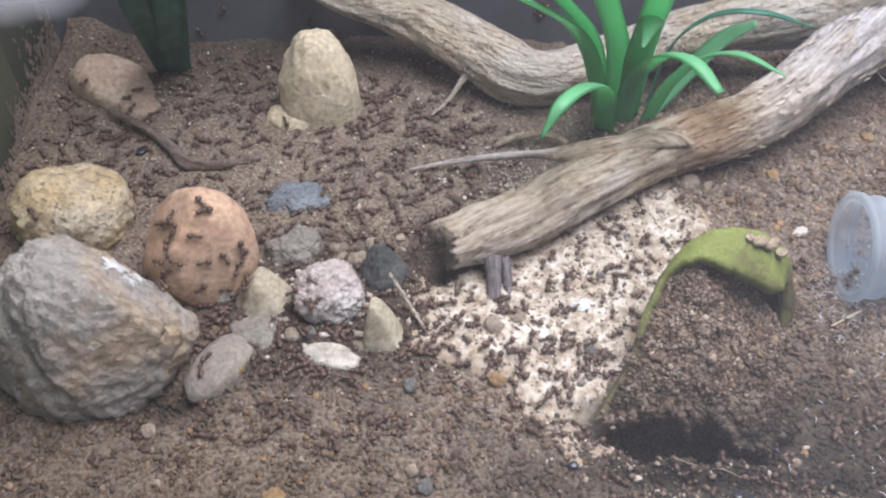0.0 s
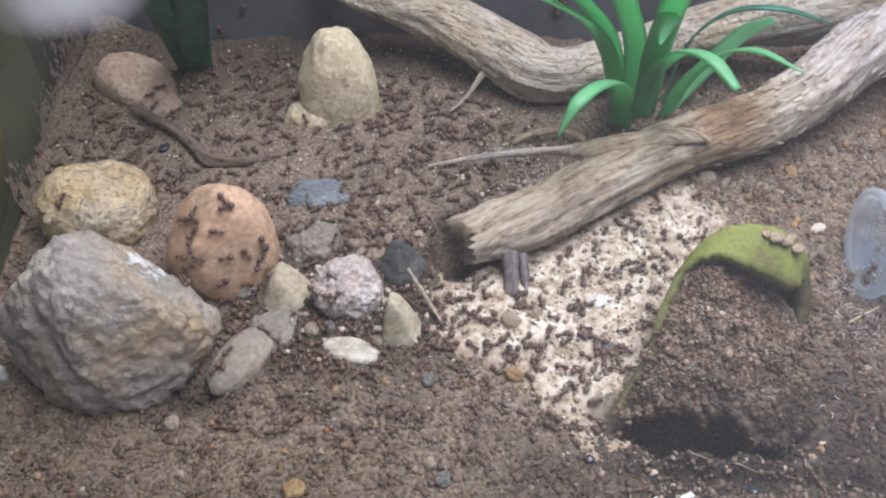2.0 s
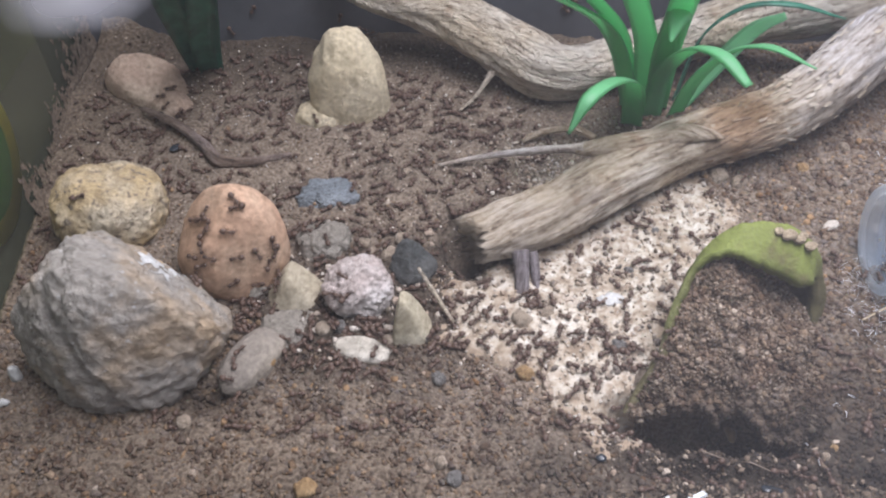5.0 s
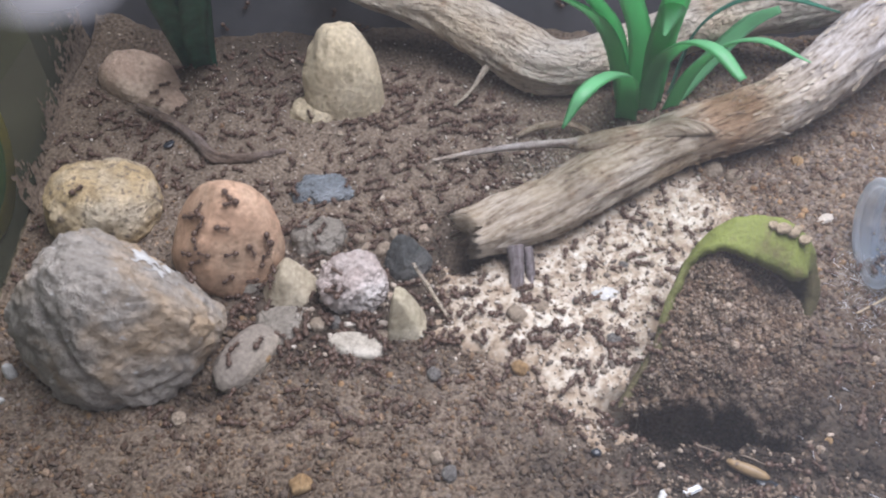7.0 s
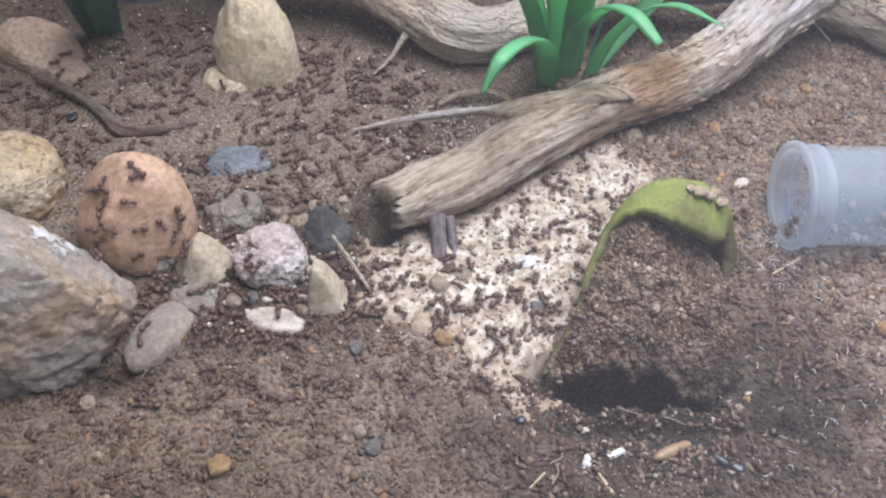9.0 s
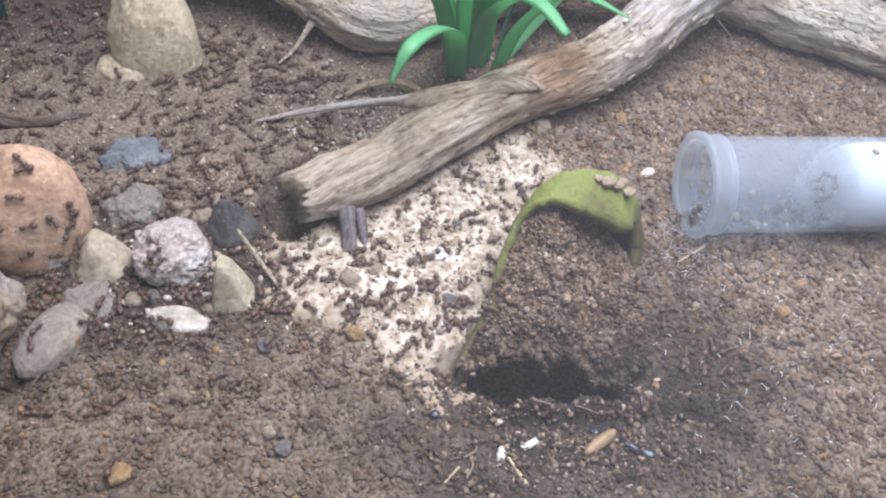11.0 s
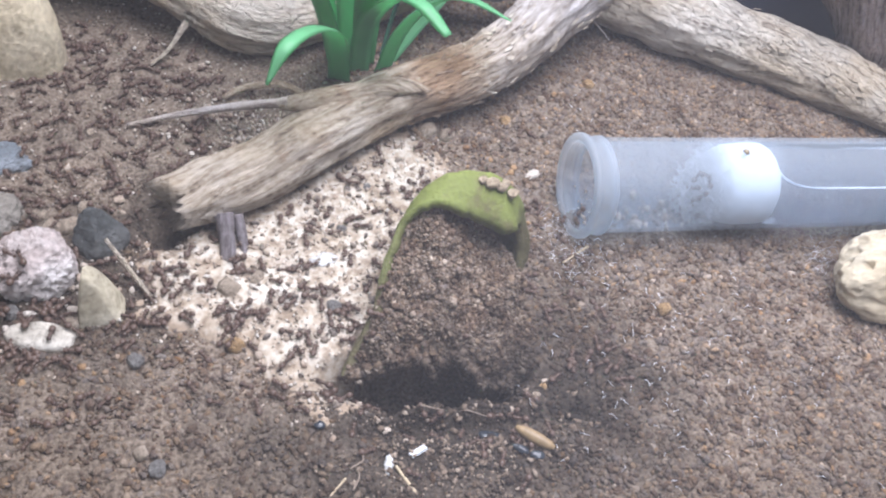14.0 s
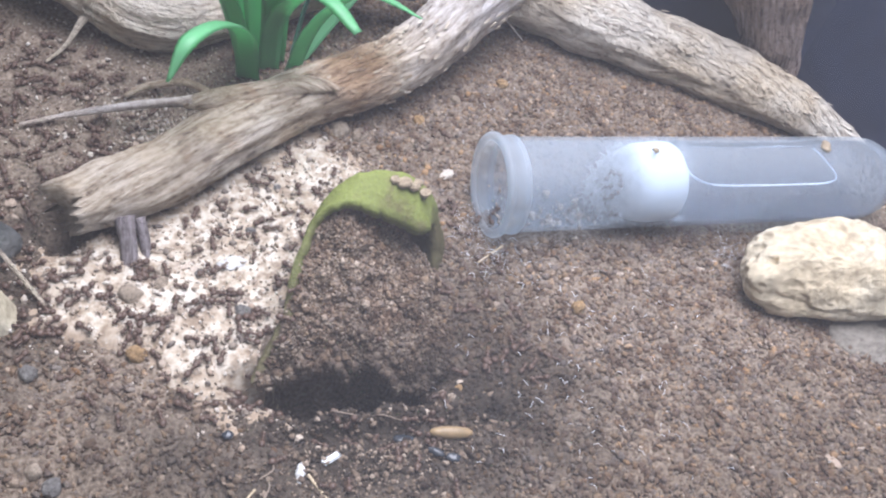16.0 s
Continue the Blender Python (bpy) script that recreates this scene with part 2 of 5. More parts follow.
def wood_material(name, dark, mid, pale, along=110.0, across=900.0, bark=(), flake=0.0):
    mat, tree, bsdf = shader(name, 0.9)
    a = noise_tex(tree, 1.0, 8, coords(tree, "UV", (across, along, 1)), 0.7)
    b = noise_tex(tree, 45, 4, coords(tree))
    d = noise_tex(tree, 700, 8, coords(tree), 0.72)
    e = noise_tex(tree, 150, 3, coords(tree))
    half = tree.nodes.new("ShaderNodeMath")
    half.operation = "MULTIPLY"
    half.inputs[1].default_value = 0.3
    tree.links.new(d, half.inputs[0])
    both = tree.nodes.new("ShaderNodeMath")
    both.operation = "MULTIPLY_ADD"
    both.inputs[1].default_value = 0.7
    tree.links.new(a, both.inputs[0])
    tree.links.new(half.outputs[0], both.inputs[2])
    col = ramp(tree, both.outputs[0], [(0.395, dark), (0.46, mid), (0.525, tuple(0.5 * (p + q) for p, q in zip(mid, pale))), (0.60, pale)])
    col = mixed(tree, 0.8, col, ramp(tree, b, [(0.38, (0.86, 0.76, 0.64)), (0.62, (1.0, 0.99, 1.02))]), "MULTIPLY")
    col = mixed(tree, ramp(tree, e, [(0.62, (0, 0, 0)), (0.74, (0.5, 0.5, 0.5))]), col, (0.33, 0.2, 0.12))
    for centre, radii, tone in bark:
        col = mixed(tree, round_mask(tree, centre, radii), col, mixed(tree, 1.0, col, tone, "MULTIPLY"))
    tree.links.new(col, bsdf.inputs["Base Color"])
    height = both.outputs[0]
    if flake:
        f = noise_tex(tree, 1.0, 3, coords(tree, "UV", (800, 420, 1)), 0.5)
        more = tree.nodes.new("ShaderNodeMath")
        more.operation = "MULTIPLY_ADD"
        more.inputs[1].default_value = flake
        tree.links.new(ramp(tree, f, [(0.44, (0, 0, 0)), (0.50, (0.8, 0.8, 0.8)), (0.7, (1, 1, 1))]), more.inputs[0])
        tree.links.new(height, more.inputs[2])
        height = more.outputs[0]
    bump(tree, bsdf, height, 1.0, 0.0026)
    return mat


def plain_material(name, colour, rough=0.5, vary=0.25, scale=300.0, metal=0.0):
    mat, tree, bsdf = shader(name, rough, metal)
    a = noise_tex(tree, scale, 4, coords(tree))
    col = mixed(tree, vary, colour, ramp(tree, a, [(0.3, (0.4, 0.4, 0.4)), (0.7, (1.2, 1.2, 1.2))]), "MULTIPLY")
    tree.links.new(col, bsdf.inputs["Base Color"])
    return mat


# brown bark at the knee, then a paler and bluer far end
WOOD = wood_material("weathered_driftwood", (0.17, 0.130, 0.098), (0.455, 0.385, 0.295), (0.75, 0.68, 0.575),
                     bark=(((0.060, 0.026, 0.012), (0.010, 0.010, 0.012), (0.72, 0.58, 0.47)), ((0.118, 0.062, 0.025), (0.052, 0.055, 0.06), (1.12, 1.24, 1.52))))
WOOD_GREY = wood_material("grey_driftwood", (0.22, 0.18, 0.15), (0.60, 0.545, 0.455), (0.84, 0.80, 0.70), flake=0.35)
ROOT_PALE = wood_material("pale_root", (0.34, 0.29, 0.26), (0.60, 0.54, 0.50), (0.80, 0.77, 0.74))
WOOD_DARK = wood_material("dark_stick", (0.07, 0.05, 0.042), (0.18, 0.138, 0.118), (0.31, 0.255, 0.225))
STUB = wood_material("grey_stub", (0.10, 0.085, 0.085), (0.21, 0.18, 0.18), (0.40, 0.36, 0.37))
WOOD_RED = wood_material("reddish_driftwood", (0.10, 0.07, 0.06), (0.27, 0.205, 0.175), (0.44, 0.37, 0.335), flake=0.3)
BARK = grain_material("bark_scraps", [(0.0, (0.20, 0.135, 0.09)), (0.5, (0.36, 0.26, 0.175)), (1.0, (0.52, 0.42, 0.32))], False)
LEAF = plain_material("plastic_leaf", (0.27, 0.64, 0.36), 0.36, 0.35, 160.0)
_thru = node(LEAF.node_tree, "ShaderNodeBsdfTranslucent", Color=(0.31, 0.80, 0.42, 1))
_leaf_mix = LEAF.node_tree.nodes.new("ShaderNodeMixShader")
_leaf_mix.inputs[0].default_value = 0.55
LEAF.node_tree.links.new(LEAF.node_tree.nodes["Principled BSDF"].outputs[0], _leaf_mix.inputs[1])
LEAF.node_tree.links.new(_thru.outputs[0], _leaf_mix.inputs[2])
LEAF.node_tree.links.new(_leaf_mix.outputs[0], LEAF.node_tree.nodes["Material Output"].inputs["Surface"])
LEAF_DARK = plain_material("dark_leaf", (0.035, 0.17, 0.11), 0.45, 0.8, 220.0)
ANT = plain_material("ant_shell", (0.105, 0.063, 0.045), 0.45, 0.5, 1500.0)
ANT_DARK = plain_material("ant_head", (0.06, 0.034, 0.025), 0.45, 0.4, 1500.0)
ANT_LEG = plain_material("ant_leg", (0.095, 0.06, 0.045), 0.4, 0.3, 1500.0)


# ---- ground ----
PIT = (41.0, -45.0)


def ground_height(x, y):
    """Height of the soil, in millimetres."""
    h = 0.9 * nz(x, y, 3.1, 0.05) + 0.6 * nz(x, y, 7.7, 0.16)
    reach = (5.2 if y < PIT[1] else 4.8) + 2.0 * nz(x, 0.0, 4.0, 0.16) + 1.3 * nz(x, y, 2.0, 0.45)
    d = ((x - PIT[0]) / 15.5) ** 2 + ((y - PIT[1] - 0.12 * (PIT[0] - x)) / reach) ** 2
    h -= 17.0 * math.exp(-d ** (1.5 if y < PIT[1] else 2.5))
    h -= 4.2 * math.exp(-(((x - 43) / 15) ** 2 + ((y + 55.5 + 0.08 * (x - 43) - 1.2 * nz(x, 0.0, 8.0, 0.2)) / 2.7) ** 2) ** 1.5)
    h += 1.5 * nz(x, y, 12.0, 0.3) * math.exp(-((x - 42) / 18) ** 2 - ((y + 57) / 6) ** 2)
    u, v = -0.23 * (x + 2.2) + 0.97 * (y - 0.5), 0.97 * (x + 2.2) + 0.23 * (y - 0.5)
    h -= 10.0 * math.exp(-((u / 8.5) ** 2 + (v / 3.6) ** 2) ** 2)
    h += 2.0 * math.exp(-((x - 30) ** 2 + (y + 72) ** 2) / 90)
    h -= 3.2 * math.exp(-(((x + 49.5) * 0.86 + (y + 40.5) * 0.5) / 7.5) ** 2 - (((y + 40.5) * 0.86 - (x + 49.5) * 0.5) / 2.6) ** 2)
    b = max(0.0, min(1.0, (y - 60) / 22))
    h += b * b * (5.0 + 4.0 * nz(x, y, 6.0, 0.07)) * (1.0 if x < 10 else max(0.0, (60 - x) / 50))
    h += 4.0 * max(0.0, min(1.0, (-x - 78) / 22)) * max(0.0, min(1.0, (y - 5) / 40))
    return h


# food patch outline
PATCH = np.array([(54, 20), (60, 8), (47, -10), (37, -27), (31, -42), (30, -49), (24, -50), (18, -46), (9, -33), (-5, -26), (-6, -13), (13, -4), (26, 5), (35, 18)], float)


def patch_depth(x, y):
    """How far a place lies inside the food patch, in millimetres; negative outside."""
    best, inside = 1e9, False
    n = len(PATCH)
    for i in range(n):
        (ax, ay), (bx, by) = PATCH[i], PATCH[(i + 1) % n]
        t = max(0.0, min(1.0, ((x - ax) * (bx - ax) + (y - ay) * (by - ay)) / ((bx - ax) ** 2 + (by - ay) ** 2)))
        best = min(best, math.hypot(x - ax - t * (bx - ax), y - ay - t * (by - ay)))
        if (ay > y) != (by > y) and x < ax + (y - ay) * (bx - ax) / (by - ay):
            inside = not inside
    return best if inside else -best


X0, X1, Y0, Y1 = -114, 236, -99, 82


def left_edge(y):
    return max(-98.5 - 0.123 * y, -104.5 + 0.05 * (y - 45))


def build_ground():
    xs, ys = np.arange(X0, X1 + 0.1, 0.9), np.arange(Y0, Y1 + 0.1, 0.9)
    verts = []
    for y in ys:
        for x in xs:
            under = patch_depth(x, y) if -14 < x < 68 and -58 < y < 30 else -50
            lumps = 1.0 if under < -3 else max(0.1, 1.0 - (under + 3) / 4)
            verts.append((max(x, left_edge(y) - 0.5), y, ground_height(max(x, left_edge(y)), y) + lumps * (0.7 * nz(x, y, 1.0, 0.40) + 0.45 * nz(x, y, 5.0, 0.95))))
    me = mesh_of("ground", verts, grid_faces(len(ys), len(xs)), SOIL)
    return tagged(new("ground", me), "brown granular soil covering the tank floor", "soil", kind="structure")


ground = build_ground()


def build_patch():
    xs, ys = np.arange(-14, 68, 0.45), np.arange(-58, 30, 0.45)
    verts, uv = [], []
    for y in ys:
        for x in xs:
            d = patch_depth(x, y) + 2.2 * nz(x, y, 3.0, 0.22) + 1.2 * nz(x, y, 6.0, 0.6)
            rise = max(-1.5, min(0.8, d * 0.16 + 0.1)) + 0.45 * nz(x, y, 2.0, 0.16) + 0.35 * nz(x, y, 9.0, 0.5) + 0.22 * nz(x, y, 4.0, 1.3)
            verts.append((x, y, ground_height(x, y) + rise))
            uv.append((max(-0.5, min(1.0, d / 12)), 0))
    faces = [f for f in grid_faces(len(ys), len(xs)) if max(verts[i][2] - ground_height(verts[i][0], verts[i][1]) for i in f) > -0.5]
    used = sorted({i for f in faces for i in f})
    at = {i: n for n, i in enumerate(used)}
    me = mesh_of("food_powder", [verts[i] for i in used], [[at[i] for i in f] for f in faces], POWDER, True, [uv[i] for i in used])
    return tagged(new("food_powder", me), "spilled patch of pale crumbly food powder on the soil", "food powder", kind="stuff")


food = build_patch()


# ---- tank ----
def box_mesh(name, lo, hi, material, bevel=0.0):
    bm = bmesh.new()
    bmesh.ops.create_cube(bm, size=1)
    for v in bm.verts:
        v.co = Vector([(lo[i] + (v.co[i] + 0.5) * (hi[i] - lo[i])) * MM for i in range(3)])
    if bevel:
        bmesh.ops.bevel(bm, geom=bm.edges[:], offset=bevel * MM, segments=2, profile=0.7, affect="EDGES")
    me = bpy.data.meshes.new(name)
    bm.to_mesh(me)
    bm.free()
    return finish(me, material, False)


def glass_material(name, film, tint=(0.93, 0.97, 0.95), scatter="ShaderNodeBsdfDiffuse", film_colour=(0.75, 0.77, 0.78, 1), scale=40.0, haze_span=()):
    """Clear pane with a thin film: dust and water marks, on the front pane a painted haze. Its last argument: where
    along it the film begins and ends to thicken, and by what.
    """
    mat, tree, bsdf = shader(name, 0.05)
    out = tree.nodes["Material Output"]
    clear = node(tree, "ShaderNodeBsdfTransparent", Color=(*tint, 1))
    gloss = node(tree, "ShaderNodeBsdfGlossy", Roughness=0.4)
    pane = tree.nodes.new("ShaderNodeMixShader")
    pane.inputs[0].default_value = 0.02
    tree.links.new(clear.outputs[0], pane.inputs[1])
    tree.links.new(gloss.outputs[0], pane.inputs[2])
    dust = node(tree, scatter, Color=film_colour)
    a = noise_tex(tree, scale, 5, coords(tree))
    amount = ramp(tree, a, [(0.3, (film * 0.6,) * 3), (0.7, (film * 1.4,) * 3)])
    if haze_span:
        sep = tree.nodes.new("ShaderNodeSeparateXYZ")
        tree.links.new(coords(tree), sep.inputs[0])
        span = node(tree, "ShaderNodeMapRange", From_Min=haze_span[0], From_Max=haze_span[1], To_Min=haze_span[2], To_Max=haze_span[3])
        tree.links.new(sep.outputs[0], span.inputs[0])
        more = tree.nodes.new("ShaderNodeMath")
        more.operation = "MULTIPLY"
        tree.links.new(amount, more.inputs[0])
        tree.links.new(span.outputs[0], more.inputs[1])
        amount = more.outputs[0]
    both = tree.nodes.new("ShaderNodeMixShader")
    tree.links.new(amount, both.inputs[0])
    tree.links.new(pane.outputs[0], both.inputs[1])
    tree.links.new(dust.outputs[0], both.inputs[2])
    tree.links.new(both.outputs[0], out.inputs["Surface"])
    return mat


# front film lifts dark tones as a veil of haze, denser to the right
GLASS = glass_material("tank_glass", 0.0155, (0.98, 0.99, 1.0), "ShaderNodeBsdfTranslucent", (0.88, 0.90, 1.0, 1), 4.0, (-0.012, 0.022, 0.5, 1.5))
GLASS_LEFT = glass_material("dirty_tank_glass", 0.05, (0.85, 0.88, 0.80), "ShaderNodeBsdfDiffuse", (0.42, 0.40, 0.30, 1), 30.0)
WALL_DARK = plain_material("dark_backing", (0.10, 0.105, 0.12), 0.5, 0.5, 60.0)
WALL_BLUE = plain_material("dark_blue_side", (0.040, 0.054, 0.098), 0.3, 0.5, 60.0)
BASE = plain_material("tank_base", (0.05, 0.05, 0.05), 0.6)

tagged(new("floor", box_mesh("floor", (-125, -106, -26), (250, 96, -20), BASE)), "dark base plate under the soil", "tank base", kind="structure")
tagged(new("wall_back", box_mesh("wall_back", (-125, 80, -20), (250, 84, 170), WALL_DARK)), "dark grey back wall of the tank", "tank wall", kind="structure")
left = tagged(new("wall_left", box_mesh("wall_left", (-3, -92, -20), (0, 92, 170), GLASS_LEFT)), "smeared glass side wall of the tank", "glass wall", kind="structure")
left.matrix_world = pose(-0.0987, 0, 0, 0, 0, 7)
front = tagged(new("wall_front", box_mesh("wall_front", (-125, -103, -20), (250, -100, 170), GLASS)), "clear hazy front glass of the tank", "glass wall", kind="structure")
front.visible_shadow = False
# olive panel and table are added to cover the bright world beyond the glass
OUT = plain_material("olive_backdrop", (0.085, 0.09, 0.05), 0.6, 0.6, 25.0)
TABLE = plain_material("table_top", (0.06, 0.055, 0.045), 0.5, 0.5, 20.0)
tagged(new("table", box_mesh("table", (-700, -600, -50), (700, 500, -26.2), TABLE)), "dark table under the tank", "table", kind="structure")
tagged(new("backdrop", box_mesh("backdrop", (-160, -220, -26), (-154, 160, 220), OUT)), "plain dark olive panel added beyond the side glass", "cabinet", kind="structure")
right = tagged(new("wall_right", box_mesh("wall_right", (0, -118, -20), (4, 90, 170), WALL_BLUE)), "dark blue-grey side glass of the tank", "tank wall", kind="structure")

corner = tagged(new("wall_corner", box_mesh("wall_corner", (-70, 0, -20), (70, 4, 170), WALL_BLUE)), "dark blue-grey corner panel of the tank", "tank wall", kind="structure")
corner.matrix_world = pose(0.181, 0.060, 0, 0, 0, -38)

def build_dirt():
    """Crumbs of soil stuck to the inside of the side glass."""
    ys, zs = np.arange(-70, 84, 0.8), np.arange(-3, 24, 0.7)
    verts = [(0.3 + 0.5 * max(0.0, nz(y, z, 2.0, 0.5)) + max(0.0, 3 - 0.6 * z) * 0.4, y, z) for z in zs for y in ys]
    faces = []
    for f in grid_faces(len(zs), len(ys)):
        _, y, z = verts[f[0]]
        reach = 6.0 + 5.0 * nz(y, 0.0, 1.0, 0.06) + 5.0 * max(0.0, y - 30) / 40
        if y > 8 and nz(y, z, 6.0, 0.35) + 0.7 * nz(y, z, 8.0, 0.9) + 0.9 * (1 - z / max(reach, 1.0)) > 0.0:
            faces.append(f)
    part("dirt", mesh_of("dirt", verts, faces, SOIL), left, "smear of soil on the glass")


build_dirt()
right.matrix_world = pose(0.208, 0.012, 0, 0, 0, 6)


# ---- stones ----
def stone(name, at, axes, turn, seed, material, label, rough=0.16, facets=(), fine=0.03, power=2.3, detail=5, group="", lean=(0, 0), taper=0.0, grooves=(), pits=(0, 0, 0)):
    """A stone: a rounded body, cut by facets, with coarse and fine unevenness. at: its middle; axes: half sizes. taper narrows its top;
    grooves: planes' normal, offset, width and depth; pits: how many, how wide and how deep."""
    rng = random.Random(seed * 7 + 1)
    holes = []
    for _ in range(pits[0]):
        holes.append((Vector((rng.gauss(0, 1), rng.gauss(0, 1), rng.gauss(0, 1))).normalized(), pits[1] * rng.uniform(0.5, 1.5), pits[2] * rng.uniform(0.5, 1.3)))
    bm = bmesh.new()
    bmesh.ops.create_icosphere(bm, subdivisions=detail, radius=1)
    for v in bm.verts:
        d = v.co.normalized()
        k = 0.0
        for way, wide, deep in holes:
            far = (d - way).length / wide
            if far < 2.5:
                k -= deep * math.exp(-far ** 4)
        d *= 1 / (abs(d.x) ** power + abs(d.y) ** power + abs(d.z) ** power) ** (1 / power)
        for n, cut in facets:
            n = Vector(n).normalized()
            over = d.dot(n) - cut
            d -= n * 0.8 * 0.06 * math.log1p(math.exp(min(over / 0.06, 30.0)))
        p = Vector([d[i] * axes[i] * 3 / sum(axes) for i in range(3)]) + Vector((seed * 3.7, seed * 1.3, seed))
        for n, off, wide, deep in grooves:
            u = (d.dot(Vector(n).normalized()) - off + 0.12 * noise.noise(p * 2.0)) / wide
            k -= deep * math.exp(-u * u) * max(0.0, min(1.0, -2 * d.y))
        k += 1 + rough * noise.noise(p * 1.1) + rough * 0.5 * noise.noise(p * 2.6) + fine * noise.noise(p * 7) + fine * 0.7 * noise.noise(p * 15) + fine * 0.4 * noise.noise(p * 31)
        slim = 1 - taper * d.z
        v.co = Vector((d.x * axes[0] * slim, d.y * axes[1] * slim, d.z * axes[2])) * k * MM
    me = bpy.data.meshes.new(name)
    bm.to_mesh(me)
    bm.free()
    ob = new(name, finish(me, material))
    ob.matrix_world = pose(at[0] * MM, at[1] * MM, at[2] * MM, lean[0], lean[1], turn)
    return tagged(ob, label, "stone", group)


BIG = stone_material("big_grey_stone", (0.49, 0.45, 0.405), (0.60, 0.455, 0.31), (0.70, 0.69, 0.69), 480, 0.66, 0.7, 0.56, 0.0018)
YELLOW = stone_material("yellow_granite", (0.55, 0.42, 0.24), (0.63, 0.55, 0.42), (0.20, 0.16, 0.12), 420, 0.57)
TAN = stone_material("tan_sandstone", (0.58, 0.375, 0.255), (0.63, 0.45, 0.32), (0.66, 0.52, 0.40), 900, 0.75, height=0.0004)
CREAM = stone_material("cream_stone", (0.70, 0.60, 0.42), (0.74, 0.65, 0.48), (0.36, 0.29, 0.21), 900, 0.68, height=0.0006)
BROWN = stone_material("brown_stone", (0.46, 0.34, 0.26), (0.55, 0.44, 0.34), (0.2, 0.15, 0.11), 800, 0.64)
PINK = stone_material("pinkish_stone", (0.60, 0.51, 0.48), (0.70, 0.66, 0.64), (0.25, 0.2, 0.18), 800, 0.62)
BLUE = stone_material("blue_grey_slate", (0.22, 0.25, 0.28), (0.30, 0.33, 0.36), (0.38, 0.39, 0.40), 900, 0.7)
SLATE = stone_material("dark_slate", (0.085, 0.09, 0.09), (0.14, 0.14, 0.135), (0.24, 0.23, 0.22), 900, 0.66)
OFFWHITE = stone_material("offwhite_stone", (0.60, 0.55, 0.47), (0.66, 0.62, 0.55), (0.4, 0.35, 0.28), 500, 0.72)
GREY = stone_material("grey_stone", (0.30, 0.27, 0.23), (0.36, 0.33, 0.29), (0.2, 0.18, 0.15), 900, 0.68)
SLAB = stone_material("smooth_grey_stone", (0.27, 0.235, 0.20), (0.33, 0.285, 0.23), (0.40, 0.34, 0.27), 1100, 0.72, height=0.0003)
CHALK = stone_material("chalky_stone", (0.53, 0.47, 0.34), (0.60, 0.55, 0.43), (0.36, 0.29, 0.22), 800, 0.70, height=0.0003)
DULL = stone_material("dull_beige_stone", (0.45, 0.39, 0.285), (0.54, 0.48, 0.37), (0.27, 0.21, 0.15), 800, 0.68, height=0.0003)
PALE = stone_material("pale_limestone", (0.63, 0.53, 0.37), (0.68, 0.61, 0.47), (0.42, 0.33, 0.22), 430, 0.66, 0.85, 0.5, 0.0009)

big_stone = stone("stone", (-64.3, -31.5, 10.8), (19.4, 14.9, 20.2), 3, 1, BIG, "large angular grey stone with orange stains and a white dropping",
                  0.05, (((0.83, 0.53, 0.8), 0.60), ((-0.62, -0.72, 0.25), 0.74), ((0.5, -0.82, 0.2), 0.75), ((-0.8, 0.3, 0.5), 0.8), ((0.75, -0.25, -0.6), 0.84)), 0.05, 2.2, 6,
                  grooves=(((0.94, 0.0, 0.34), -0.12, 0.07, 0.07), ((0.6, 0.0, 0.8), -0.42, 0.05, 0.03)), pits=(60, 0.07, 0.03))
stone("stone", (-81, 7.1, 4.6), (12.6, 10.8, 8.8), 0, 2, YELLOW, "rounded yellow granite stone speckled with black", 0.10, (), 0.035)
stone("stone", (-49.2, -7.4, 7.6), (11.4, 10, 14.6), 0, 3, TAN, "rounded orange-tan sandstone with ants on its face", 0.06, (((0.35, -0.8, 0.3), 0.78), ((-0.7, -0.3, 0.62), 0.74)), 0.014, 2.1, lean=(0, 9), taper=0.10)
stone("stone", (-31.5, 50.5, 5), (10.2, 7.5, 18.0), 0, 4, CREAM, "upright pale cream stone half sunk in soil", 0.08, (((-0.7, -0.3, 0.6), 0.86),), 0.02, 2.3, taper=0.05, pits=(30, 0.08, 0.03))
stone("stone", (-38.0, 47, -1.0), (7, 5, 4.5), 0, 24, CREAM, "pale cream stone at the foot of an upright one", 0.2, (), 0.05, detail=4)
stone("stone", (-87.0, 58, 1.0), (11.0, 8, 9.8), -20, 5, BROWN, "brown stone half buried near the tank corner", 0.10, (((0.7, -0.2, 0.65), 0.62),), 0.04)
stone("stone", (-79.0, 51.5, -0.5), (6.0, 5, 4.2), -35, 25, BROWN, "brown stone sunk beside a larger one", 0.15, (), 0.05, detail=4)
stone("stone", (-33, 16, -0.3), (6.5, 5, 3.2), 10, 6, BLUE, "flat blue-grey slate stone sunk in soil", 0.3, (((0, 0, 1), 0.6),), 0.10, detail=5)
stone("stone", (-32.2, 0, 0.6), (5.7, 4.7, 4.6), 0, 7, GREY, "small grey stone dusted with soil", 0.25, (((0, 0, 1), 0.7),), 0.08, detail=5)
stone("stone", (-22.6, -16, 2.8), (6.9, 6.0, 6.3), 20, 8, PINK, "pinkish white knobbly stone", 0.14, (), 0.07, detail=6, pits=(70, 0.13, 0.09))
